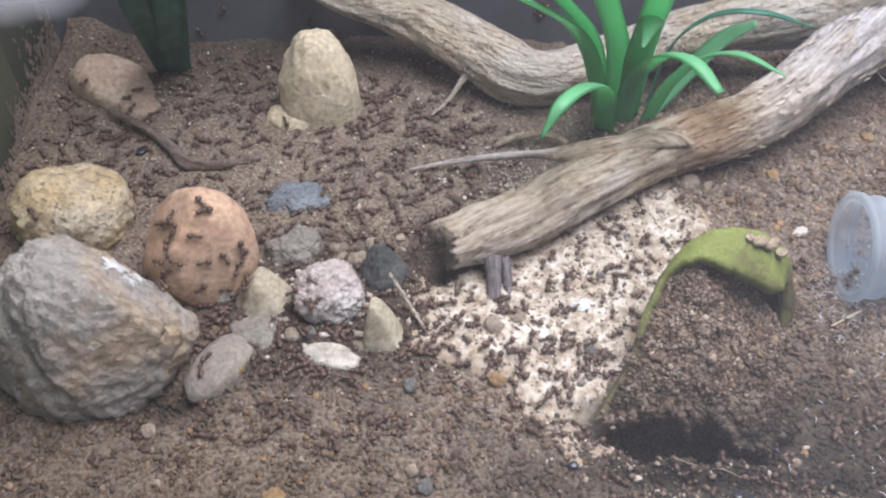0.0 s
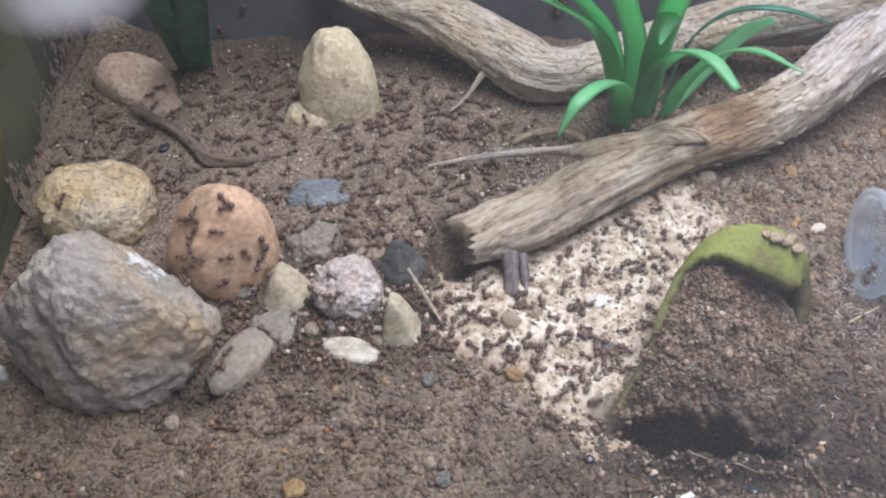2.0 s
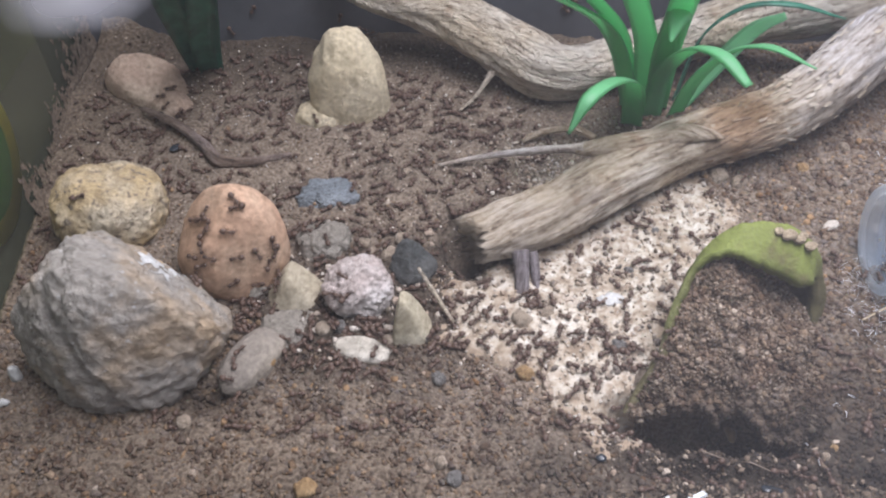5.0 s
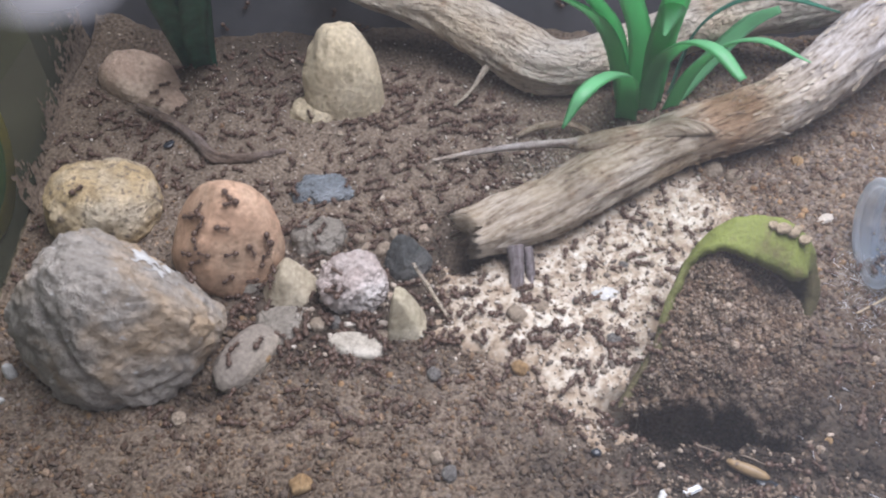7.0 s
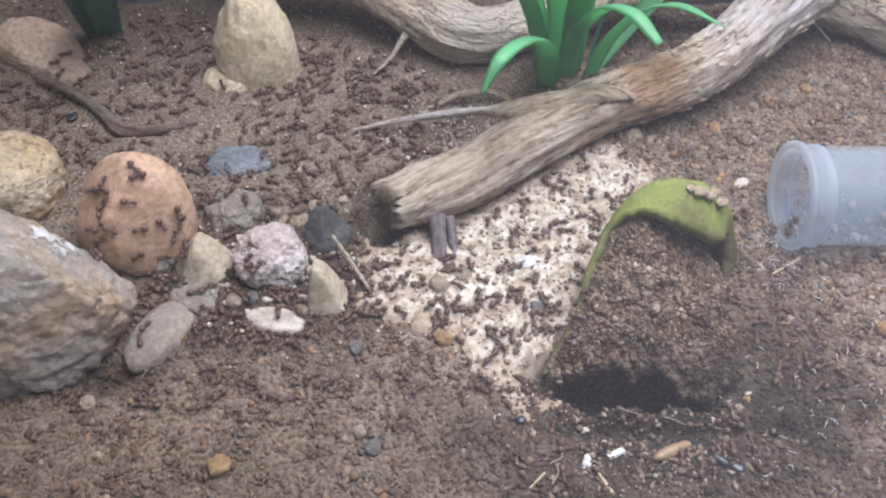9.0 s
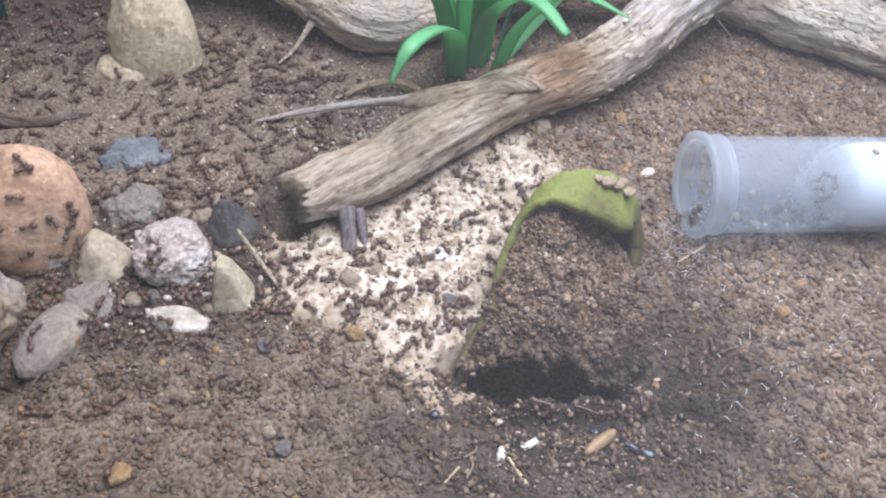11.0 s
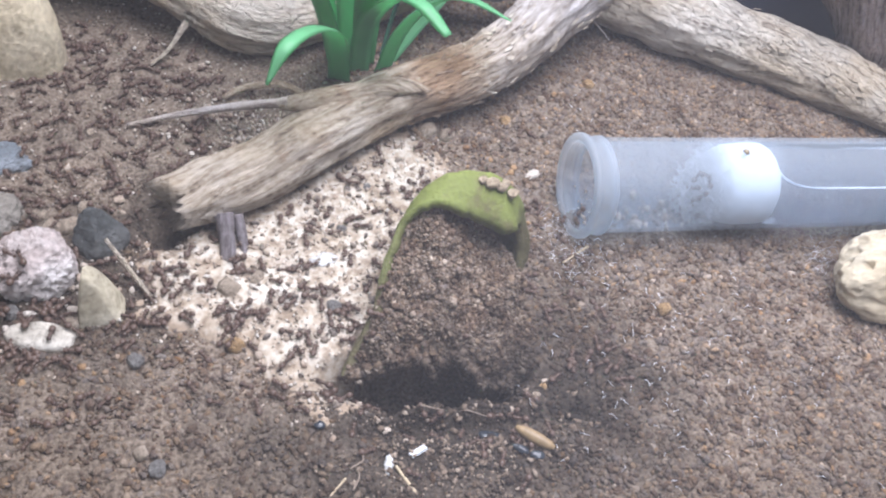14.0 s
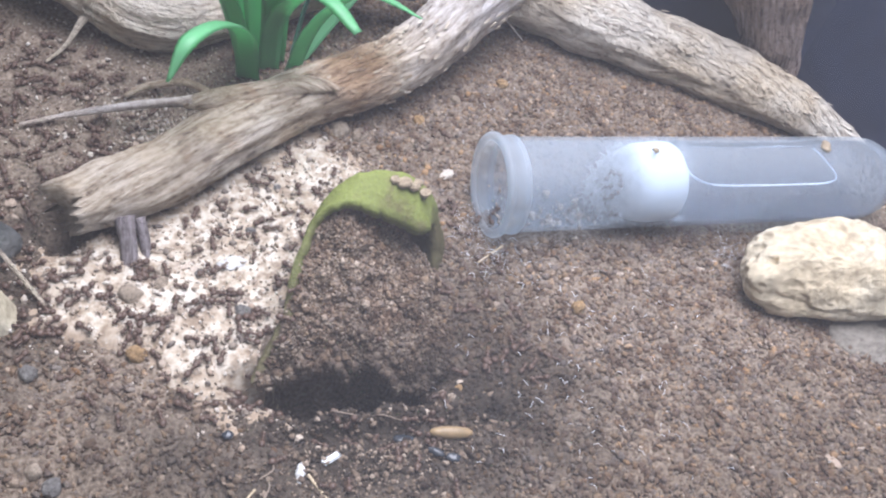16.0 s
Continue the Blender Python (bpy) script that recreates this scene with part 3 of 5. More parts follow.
stone("stone", (-11.8, -7.7, 1.8), (5.4, 4.6, 6.2), 30, 9, SLATE, "small dark slate stone", 0.14, (((0.3, -0.7, 0.6), 0.55), ((-0.7, -0.3, 0.6), 0.55), ((0.8, 0.2, 0.5), 0.6)), 0.05, 1.9, detail=5)
stone("stone", (-36.4, -15.4, 0.2), (9.4, 4.8, 12.4), 0, 10, DULL, "small pale wedge-shaped stone", 0.04, (((-0.72, -0.1, 0.68), 0.30), ((0.66, -0.1, 0.74), 0.30), ((0.0, -0.8, 0.6), 0.6)), 0.012, 2.0, detail=5)
stone("stone", (-44.6, -13.6, 0.6), (2.6, 2.2, 3.6), 30, 26, OFFWHITE, "narrow pale stone leaning beside a wedge", 0.2, (), 0.05, detail=4, lean=(0, 20))
stone("stone", (-11.9, -25.4, 0.8), (7.0, 4.4, 11.6), 0, 11, CHALK, "small upright cream stone with a pointed top", 0.04, (((-0.95, 0, 0.2), 0.36), ((0.8, -0.1, 0.55), 0.32), ((0.1, -0.85, 0.4), 0.5)), 0.012, 2.0, detail=5)
stone("stone", (-21.0, -29.6, 0.3), (6.0, 2.8, 1.9), -12, 12, OFFWHITE, "flat white stone sunk in soil", 0.15, (((0, 0, 1), 0.7),), 0.05, detail=4)
stone("stone", (-42.4, -31.6, -0.4), (8.0, 4.8, 3.9), 60, 13, SLAB, "long smooth grey stone sunk beside the large stone", 0.10, (((0, 0, 1), 0.85),), 0.02, 2.2, detail=5)
stone("stone", (-36.8, -22.8, -2.2), (7.4, 5.4, 3.4), 30, 14, GREY, "flat beige-grey stone half covered with soil", 0.2, (((0, 0, 1), 0.75),), 0.05, 2.2, detail=5)
stone("stone", (159.5, -43.5, 7.0), (24.0, 12.5, 12.8), -16, 15, PALE, "rough pale cream limestone with pits", 0.2, (((-0.3, -0.8, 0.4), 0.66), ((0, 0, 1), 0.74), ((0.2, -0.6, -0.75), 0.5)), 0.028, 2.4, 6,
      grooves=(((0.1, 0.1, 1.0), -0.22, 0.05, 0.06),), pits=(120, 0.055, 0.07))
stone("stone", (163, -57.5, -1.6), (17, 8, 5.0), -28, 16, GREY, "grey stone under the pale limestone", 0.2, (((0, -0.5, 0.8), 0.7),), 0.05)


# ---- driftwood ----
def limb(name, points, material, seed, segs=40, steps=140, ridge=0.15, lump=0.14, jag=0.0):
    """A length of wood along points of x, y, z and radius, with lengthwise ridges."""
    line = smooth_line(points, steps)
    verts, uv = [], []
    length = 0.0
    up = Vector((0, 0, 1))
    for i, (x, y, z, r) in enumerate(line):
        a, b = line[max(i - 1, 0)], line[min(i + 1, steps - 1)]
        ahead = Vector(b[:3] - a[:3]).normalized()
        side = ahead.cross(up).normalized()
        above = side.cross(ahead)
        if i:
            length += float(np.linalg.norm(line[i][:3] - line[i - 1][:3]))
        for j in range(segs):
            t = 2 * math.pi * j / segs
            c, s = math.cos(t), math.sin(t)
            k = 1 + lump * nz(c * 0.9 + seed, s * 0.9, length * 0.07) + ridge * nz(c * 3.5, s * 3.5 + seed, length * 0.06) + ridge * 0.5 * nz(c * 9, s * 9 + seed, length * 0.13) + ridge * 0.3 * nz(c * 20, s * 20 + seed, length * 0.2)
            p = Vector((x, y, z)) + (side * c + above * s) * (r * k)
            if jag and i < 4:
                p -= ahead * jag * (1 - i / 4) * (0.6 + nz(c * 7 + seed, s * 7, 0.0) * 1.6)
            verts.append(tuple(p))
            uv.append((abs(j / segs - 0.5) * 2 * math.pi * r * MM, length * MM))
    faces = grid_faces(steps, segs, True)
    for first, ring in ((True, 0), (False, steps - 1)):
        mid = len(verts)
        q = line[ring]
        d = Vector(line[1][:3] - line[0][:3]).normalized() if first else Vector((0, 0, 0))
        verts.append(tuple(Vector(q[:3]) - d * (jag * 0.5)))
        uv.append((0, length * MM if not first else 0))
        for j in range(segs):
            k = (j + 1) % segs
            faces.append((mid, ring * segs + k, ring * segs + j) if first else (mid, ring * segs + j, ring * segs + k))
    return mesh_of(name, verts, faces, material, True, uv)


TRUNK_LINE = [(2.0, -4.8, 6.4, 5.4), (8, -2, 6.2, 6.2), (17.6, 3, 6.5, 6.6), (32, 13.5, 7, 6.5), (47.4, 22.8, 7.5, 6.2), (62.5, 28.6, 9, 6.8), (74, 33.3, 11, 7.2), (89, 43.8, 15, 7.8), (106, 57.7, 19, 8.6), (121, 70, 22, 9.2)]
main_wood = thing("driftwood_branch", "long weathered brown driftwood branch lying on the soil", "driftwood")
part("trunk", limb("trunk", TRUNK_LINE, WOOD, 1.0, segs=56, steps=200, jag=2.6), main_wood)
part("root", limb("root", [(-8, 25.6, 0.9, 0.4), (-1, 26, 2.2, 0.6), (6, 25.0, 4.5, 0.75), (15, 21.5, 8.5, 0.9), (22, 18.2, 11.6, 1.0), (25, 17, 12.8, 1.2)], ROOT_PALE, 2.0, 12, 60), main_wood, "thin pale root")
part("root", limb("root", [(23, 17.5, 12.0, 1.1), (28, 17.2, 12.6, 1.9), (38, 19, 13.0, 2.4), (46, 21, 13.2, 2.4), (52, 20.5, 13.4, 1.5), (56, 19.5, 13.2, 0.4)], WOOD, 2.5, 16, 60), main_wood, "broken brown side root")


def bark_flakes(points, seed, first, last, count, material):
    """Thin lifted scraps of bark along a limb, between two shares of its length."""
    rng = random.Random(seed)
    line = smooth_line(points, 200)
    verts, faces = [], []
    for _ in range(count):
        i = int(198 * rng.uniform(first, last))
        x, y, z, r = line[i]
        ahead = Vector(line[i + 1][:3] - line[i][:3]).normalized()
        side = ahead.cross(Vector((0, 0, 1))).normalized()
        above = side.cross(ahead)
        t = rng.uniform(-0.5, 2.2)
        out = side * math.cos(t) + above * math.sin(t)
        across = ahead.cross(out)
        long, wide, lift = rng.uniform(0.4, 1.4), rng.uniform(0.2, 0.5), rng.uniform(0.05, 0.45)
        spin = rng.gauss(0, 0.35)
        u, v = ahead * math.cos(spin) + across * math.sin(spin), across * math.cos(spin) - ahead * math.sin(spin)
        mid = Vector((x, y, z)) + out * (r * rng.uniform(0.98, 1.06))
        n = len(verts)
        for h in (0.0, 0.16):
            for a, b in ((-1, -0.8), (-0.2, -1), (0.9, -0.6), (1.05, 0.3), (0.2, 0.9), (-0.8, 0.7)):
                verts.append(tuple(mid + u * (a * long * rng.uniform(0.8, 1.1)) + v * (b * wide * rng.uniform(0.7, 1.1)) + out * (h + lift * (a + 1) * 0.5)))
        faces += [tuple(range(n + 5, n - 1, -1)), tuple(range(n + 6, n + 12))] + [(n + k, n + (k + 1) % 6, n + 6 + (k + 1) % 6, n + 6 + k) for k in range(6)]
    return mesh_of("bark_flakes", verts, faces, material, False)


part("bark_flakes", bark_flakes(TRUNK_LINE, 5, 0.46, 0.66, 46, BARK), main_wood, "curling brown scraps of bark")
part("bark_flakes", bark_flakes(TRUNK_LINE, 6, 0.62, 0.98, 90, WOOD_GREY), main_wood, "pale grey scraps of bark")
part("stub", limb("stub", [(10.0, -8.0, 6, 1.7), (10.3, -11.5, 3, 1.5), (10.2, -15.2, 0.0, 1.3)], STUB, 3.0, 14, 24, 0.25), main_wood, "short broken stub")
part("stub", limb("stub", [(12.6, -7.5, 5, 1.1), (13.2, -10.3, 2.5, 1.0), (13.4, -13.4, 0.0, 0.8)], STUB, 3.5, 12, 20, 0.25), main_wood)

part("root", limb("root", [(108, 57, 12.5, 0.22), (110, 55.8, 9.5, 0.2), (113, 54.2, 7, 0.16), (116.3, 53.4, 4, 0.1)], ROOT_PALE, 4.5, 8, 24, 0.1), main_wood, "hanging pale root hair")

back_wood = thing("driftwood_log", "thick pale driftwood log by the back wall", "driftwood")
part("trunk", limb("trunk", [(-40, 78, 26, 2.5), (-26.5, 70, 22, 4.2), (-6.5, 69.5, 16, 6.2), (9.7, 61.5, 10, 7.4), (22, 54.5, 7.5, 7.2), (36, 58, 7.5, 6.5), (60.7, 65, 13, 6.5), (92, 62, 23, 7.0), (112, 62, 30, 7.0)], WOOD_GREY, 5.0, 56, 180, lump=0.18), back_wood)
part("twig", limb("twig", [(7, 58, 8, 1.3), (4, 54.5, 5.0, 0.7), (1, 51, 2.5, 0.45), (-3, 47.5, 0.8, 0.3)], WOOD_GREY, 6.0, 10, 24), back_wood)

RIGHT_LINE = [(105.8, 71, 18, 9.0), (124, 63.5, 11, 9.3), (143, 50.9, 9.5, 9.0), (164.9, 37.2, 8, 8), (182.5, 19.5, 7, 6.7), (194, 5, 4.5, 4.0), (199, 0, 3, 2.0)]
right_wood = thing("driftwood_branch", "grey driftwood branch sloping down behind the tube", "driftwood")
part("trunk", limb("trunk", RIGHT_LINE, WOOD_GREY, 8.0, 56, 160, lump=0.16), right_wood)

part("bark_flakes", bark_flakes(RIGHT_LINE, 8, 0.02, 0.9, 110, WOOD_GREY), right_wood, "pale grey scraps of bark")

stump = thing("driftwood_stump", "brown upright driftwood stump by the back wall", "driftwood")
part("trunk", limb("trunk", [(191, 35, -2, 6.0), (188, 38, 10, 7.5), (181.5, 42, 25, 10.5), (174.5, 46, 42, 13.5), (169, 50, 62, 16)], WOOD_RED, 9.0, lump=0.3), stump)

stick = thing("stick", "thin dark crooked stick lying on the soil", "stick")
part("shaft", limb("shaft", [(-84, 45.7, 3.6, 0.7), (-75, 40.8, 2.6, 1.15), (-66.3, 33.5, 1.7, 1.3), (-61.7, 28, 1.2, 1.55), (-58, 27.0, 1.0, 1.3), (-51.6, 28, 0.7, 1.1), (-44.2, 31, 0.0, 0.7)], WOOD_DARK, 11.0, 14, 70), stick)

straw = thing("straw", "dry pale plant stalk leaning on a dark stone", "stalk")
part("shaft", limb("shaft", [(-10.7, -12.9, 6.0, 0.35), (-7, -18, 3.2, 0.45), (-3.5, -22.7, 0.6, 0.35)], WOOD_GREY, 12.0, 8, 16), straw)


# ---- mossy hide ----
CLOD = stone_material("dry_soil_clod", (0.46, 0.37, 0.26), (0.54, 0.45, 0.33), (0.2, 0.15, 0.1), 900, 0.66)
MOSS, _t, _b = shader("mossy_shell", 0.75)
_c = coords(_t)
_a = noise_tex(_t, 110, 5, _c)
_f = noise_tex(_t, 1400, 4, _c)
_sep = _t.nodes.new("ShaderNodeSeparateXYZ")
_t.links.new(_c, _sep.inputs[0])
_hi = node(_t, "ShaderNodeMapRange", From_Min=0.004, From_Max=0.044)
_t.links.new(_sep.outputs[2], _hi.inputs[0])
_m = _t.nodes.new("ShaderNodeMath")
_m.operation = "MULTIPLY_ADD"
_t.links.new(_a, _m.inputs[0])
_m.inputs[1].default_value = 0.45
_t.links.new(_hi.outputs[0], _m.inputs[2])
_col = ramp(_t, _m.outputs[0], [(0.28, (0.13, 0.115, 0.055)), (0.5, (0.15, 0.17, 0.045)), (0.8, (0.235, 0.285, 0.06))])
_col = mixed(_t, ramp(_t, noise_tex(_t, 230, 5, _c), [(0.52, (0, 0, 0)), (0.66, (0.65, 0.65, 0.65))]), _col, (0.13, 0.105, 0.05))
_col = mixed(_t, 0.5, _col, ramp(_t, _f, [(0.3, (0.6, 0.6, 0.55)), (0.7, (1.15, 1.15, 1.1))]), "MULTIPLY")
_t.links.new(_col, _b.inputs["Base Color"])
bump(_t, _b, _f, 0.7, 0.0005)

RIM = [(27.6, -42.9, -0.5), (33.0, -36.2, 6), (36.0, -29.5, 13), (40.3, -24.2, 18.5), (45, -24, 22), (50, -24.8, 20.9), (55.3, -25.3, 18.4), (61.2, -26, 15.4), (63.4, -22.8, 13.6), (66.0, -20.6, 9), (67.2, -23.0, -0.5)]
CREST = [(28.2, -41, -0.5), (34.0, -34, 6), (37.6, -27, 13), (42.0, -21, 18.7), (47, -18.6, 22.3), (51.5, -18, 23.5), (56.2, -17.8, 22.8), (61, -18, 20.2), (65, -18.4, 15.6), (68, -19.4, 8), (69.4, -21, -0.5)]


def build_hide():
    """A shell lofted from its front rim over the crest and down to the ground behind."""
    hide = thing("mossy_hide", "arched shell hide overgrown with green algae and packed with soil", "hide")
    rim, crest = smooth_line(RIM, 96), smooth_line(CREST, 96)
    rows, verts = 34, []
    for inset in (0.0, 1.9):
        for i in range(rows):
            v = i / (rows - 1)
            for (rx, ry, rz), (tx, ty, tz) in zip(rim, crest):
                if v < 0.3:
                    q = v / 0.3
                    cx, cy, cz = rx + (tx - rx) * q, ry + (ty - ry) * q, rz + (tz - rz) * math.sin(q * math.pi / 2)
                else:
                    w = (v - 0.3) / 0.7
                    s = 1 - w ** 1.15
                    cx, cy, cz = 53 + (tx - 53) * (0.35 + 0.65 * math.sqrt(s)), ty + (3 + 10 * max(0.0, tz) / 23) * w, tz * s - 1.4 * w
                j = 0.6 * nz(cx, cy, cz, 0.16) + 0.35 * nz(cx, cy, cz, 0.5) + 0.15 * nz(cx, cy, cz, 1.3)
                inward = Vector((51 - cx, 0.3, 5 - cz)).normalized() * (inset + j * min(1.0, v * 4 + 0.3))
                ragged = 0.6 * nz(rx, rz, 3.0, 0.7) * (1 - v) ** 6
                verts.append((cx + inward.x, cy + inward.y + ragged, cz + inward.z))
    n, m = rows, len(rim)
    outer = grid_faces(n, m)
    faces = list(outer) + [tuple(q + n * m for q in reversed(f)) for f in outer]
    for k in range(m - 1):
        faces.append((k + 1, k, n * m + k, n * m + k + 1))
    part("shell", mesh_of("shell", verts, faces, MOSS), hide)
    return hide


hide = build_hide()

for x, y, z, r, k in ((57.0, -20.4, 22.4, 1.1, 81), (59.0, -20.8, 21.5, 0.9, 82), (61.2, -21.2, 20.2, 0.9, 83), (55.2, -20.0, 22.9, 0.7, 84), (60.2, -19.4, 21.2, 0.7, 85)):
    tagged(stone("soil_clod", (x, y, z), (r * 1.3, r, r * 0.7), 20 * k, k, CLOD, "crumb of pale soil lying on the mossy hide", 0.3, (), 0.15, detail=3, group="clods"), category="clod")

HEAP_MID = Vector((45.5, -43.5, 3.4))
HEAP_RIM = RIM[:5] + [(51.2, -25.2, 22.0), (56.6, -26.0, 20.4), (60.7, -26.6, 16.6), (62.9, -27.0, 11.5), (64.2, -28.2, 7), (64.6, -30.4, 3.5), (64.8, -33, -0.5), (66.0, -39.0, -0.4), (62.5, -46.5, -0.4), (57.5, -49.5, -0.6)]


def heap_point(a, r, rough=1.0):
    """A place on the soil packed into the hide: a runs along the rim from foot to foot, r from the middle out to the rim."""
    rim = RIM_FINE[min(int(a * (len(RIM_FINE) - 1)), len(RIM_FINE) - 1)]
    high = max(0.0, min(1.0, (rim[2] - 6) / 14))
    right = max(0.0, min(1.0, (rim[0] - 46) / 14))
    edge = Vector((rim[0] + (50 - rim[0]) * 0.08 * high, rim[1] + (3.5 + 4.5 * right) * high, rim[2] - (2.5 + 7.0 * right) * high))
    p = HEAP_MID.lerp(edge, r * 0.985)
    lip = max(0.0, 1 - 11 * min(a, 1 - a)) * (1 - r ** 4)
    p += Vector((0, -0.35, -1)) * lip * (2.4 * math.exp(-((p.x - 42.8) / 1.8) ** 2) + 2.2 * math.exp(-((p.x - 51.5) / 2.4) ** 2) - 1.6 * math.exp(-((p.x - 36.5) / 3.5) ** 2) + 1.6 * nz(p.x, 0.0, 5.0, 0.55) + 0.9 * nz(p.x, p.y, 5.0, 1.2))
    push = 2.2 * (1 - r * r) + rough * (1.6 * nz(p.x, p.y, p.z, 0.28) + 1.0 * nz(p.x, p.y, p.z, 0.7) + 0.5 * nz(p.x, p.y, p.z, 1.5))
    return p + Vector((0, -0.62, 0.78)) * push


RIM_FINE = smooth_line(HEAP_RIM, 141)


def build_heap():
    verts, n, m = [], 46, 110
    for i in range(n):
        for j in range(m):
            verts.append(tuple(heap_point(j / (m - 1), i / (n - 1))))
    faces = grid_faces(n, m)
    # the overhanging lower edge folds back under the heap
    lip = [i * m for i in range(n - 1, 0, -1)] + [i * m + m - 1 for i in range(n)]
    last = lip
    for k in range(1, 6):
        row = []
        for q in lip:
            x, y, z = verts[q]
            row.append(len(verts))
            verts.append((45.5 + (x - 45.5) * (1 - 0.05 * k), y + 2.6 * k + 0.7 * nz(x, k, 3.0, 0.5), z - 0.5 * k * k * 0.25 + 0.9 * nz(x, y, k, 0.6) + min(2.0, 0.9 * k)))
        faces += [(last[t], last[t + 1], row[t + 1], row[t]) for t in range(len(lip) - 1)]
        last = row
    me = mesh_of("soil_heap", verts, faces, SOIL)
    return tagged(new("soil_heap", me), "heap of damp soil packed in the hide over a dug burrow", "soil heap", kind="stuff")


heap = build_heap()


# ---- plants ----
def blade(points, widths, material, fold=0.25, steps=34):
    """A ribbon leaf with thickness and a shallow channel."""
    line = smooth_line(points, steps)
    w = np.interp(np.linspace(0, 1, steps), np.linspace(0, 1, len(widths)), widths) * 1.12
    verts = []
    run = Vector(line[-1] - line[0])
    across = Vector((-run.y, run.x, 0)).normalized()
    across = (across + Vector((0.6, 0, 0)) * (1 if across.x > 0 else -1)).normalized()
    if across.x < 0:
        across = -across
    for i in range(steps):
        a, b = line[max(i - 1, 0)], line[min(i + 1, steps - 1)]
        ahead = Vector(b - a).normalized()
        side = (across - ahead * across.dot(ahead)).normalized()
        face = side.cross(ahead)
        for s, h in ((-1, fold), (-0.5, 0.1), (0, 0), (0.5, 0.1), (1, fold), (0.5, -0.25), (0, -0.35), (-0.5, -0.25)):
            verts.append(tuple(Vector(line[i]) + side * (s * w[i] / 2) + face * (h * w[i] * 0.3)))
    faces = grid_faces(steps, 8, True) + [tuple(range(7, -1, -1)), tuple(range((steps - 1) * 8, steps * 8))]
    return mesh_of("leaf", verts, faces, material)


plant = thing("plastic_plant", "bright green plastic grass plant with arching strap leaves", "plant")
LEAVES = [
    ([(40.5, 42.9, -1), (38.5, 36, 12), (35, 25, 24), (28.7, 13, 33), (22.5, 3, 36), (18.6, -0.5, 30)], (4.6, 4.8, 4.4, 3.8, 3.0, 0.5)),
    ([(45.6, 46, -1), (45.1, 41, 16), (46.9, 28.5, 30), (49.5, 16, 37), (53.9, 8.4, 34.5)], (4.6, 5.0, 4.6, 3.8, 1.8)),
    ([(51.5, 46.8, -1), (53.6, 41.7, 14), (58.5, 36.9, 24), (63.5, 28, 31), (70.5, 18.5, 31.5)], (4.4, 4.8, 4.0, 3.0, 0.5)),
    ([(41, 49.7, -1), (38, 47, 12), (34, 43.5, 23), (28.7, 40, 31), (17, 30.7, 42), (10, 24, 48)], (4.2, 4.6, 4.6, 4.6, 4.2, 3.0)),
    ([(42, 52, -1), (37, 46, 18), (32.5, 40, 30), (25.8, 34, 40), (20, 29, 47)], (4.2, 4.6, 4.8, 4.8, 4.0)),
    ([(43.9, 49.7, -1), (40.4, 40.5, 24), (33.2, 27, 44), (29, 20, 54)], (4.6, 5.0, 5.0, 4.6)),
    ([(47.6, 49.7, -1), (44.7, 37.2, 26), (41.2, 18.1, 50), (40, 12, 57)], (4.6, 5.2, 5.0, 4.6)),
    ([(47.6, 50.5, -1), (44.4, 39, 22), (42.5, 27, 39), (41.5, 22, 42), (38.6, 14, 41)], (4.6, 5.0, 4.6, 4.4, 0.6)),
    ([(52.4, 52.2, -1), (56.7, 55, 16), (64.4, 53, 26), (75, 50, 28.5), (88.4, 50, 24.5)], (3.2, 3.2, 2.8, 2.4, 0.6)),
    ([(53.6, 50.9, -1), (62.2, 52, 12), (69, 53, 20), (75.3, 52.5, 24)], (4.2, 4.6, 4.0, 2.0)),
]
for n, (line, widths) in enumerate(LEAVES):
    part("leaf", blade(line, widths, LEAF_DARK if n == 8 else LEAF), plant)

dark_plant = thing("plastic_plant", "dark green broad-leaved plastic plant by the back wall", "plant", at=(-4, 0, 0))
for line, widths in (
    ([(-71.5, 69.5, -1), (-69, 60, 13), (-65, 44, 35), (-61, 32, 52)], (4.5, 5.6, 6.2, 6)),
    ([(-68.5, 68.5, -1), (-65, 58, 15), (-57.6, 43.7, 35), (-52, 33, 52)], (4.5, 5.4, 6.0, 6)),
    ([(-72, 72, -1), (-69, 66, 18), (-64, 58, 36), (-58, 50, 56)], (4, 5, 5, 5)),
    ([(-65.5, 68, -1), (-63.5, 64, 9), (-59.5, 56, 22), (-55, 47, 36)], (1.4, 1.6, 1.6, 1.2)),
):
    part("leaf", blade(line, widths, LEAF_DARK, 0.5), dark_plant)


# ---- tube ----
PLASTIC, _t, _b = shader("cloudy_plastic", 0.28)
_b.inputs["Base Color"].default_value = (0.80, 0.87, 0.95, 1)
_out = _t.nodes["Material Output"]
_clear = node(_t, "ShaderNodeBsdfTransparent", Color=(0.90, 0.93, 0.97, 1))
_thru = node(_t, "ShaderNodeBsdfTranslucent", Color=(0.86, 0.95, 1.0, 1))
_body = _t.nodes.new("ShaderNodeMixShader")
_body.inputs[0].default_value = 0.55
_t.links.new(_b.outputs[0], _body.inputs[1])
_t.links.new(_thru.outputs[0], _body.inputs[2])
_mix = _t.nodes.new("ShaderNodeMixShader")
_mix.inputs[0].default_value = 0.23
_t.links.new(_clear.outputs[0], _mix.inputs[1])
_t.links.new(_body.outputs[0], _mix.inputs[2])
_t.links.new(_mix.outputs[0], _out.inputs["Surface"])

RIM_PLASTIC = PLASTIC.copy()
RIM_PLASTIC.name = "thick_cloudy_plastic"
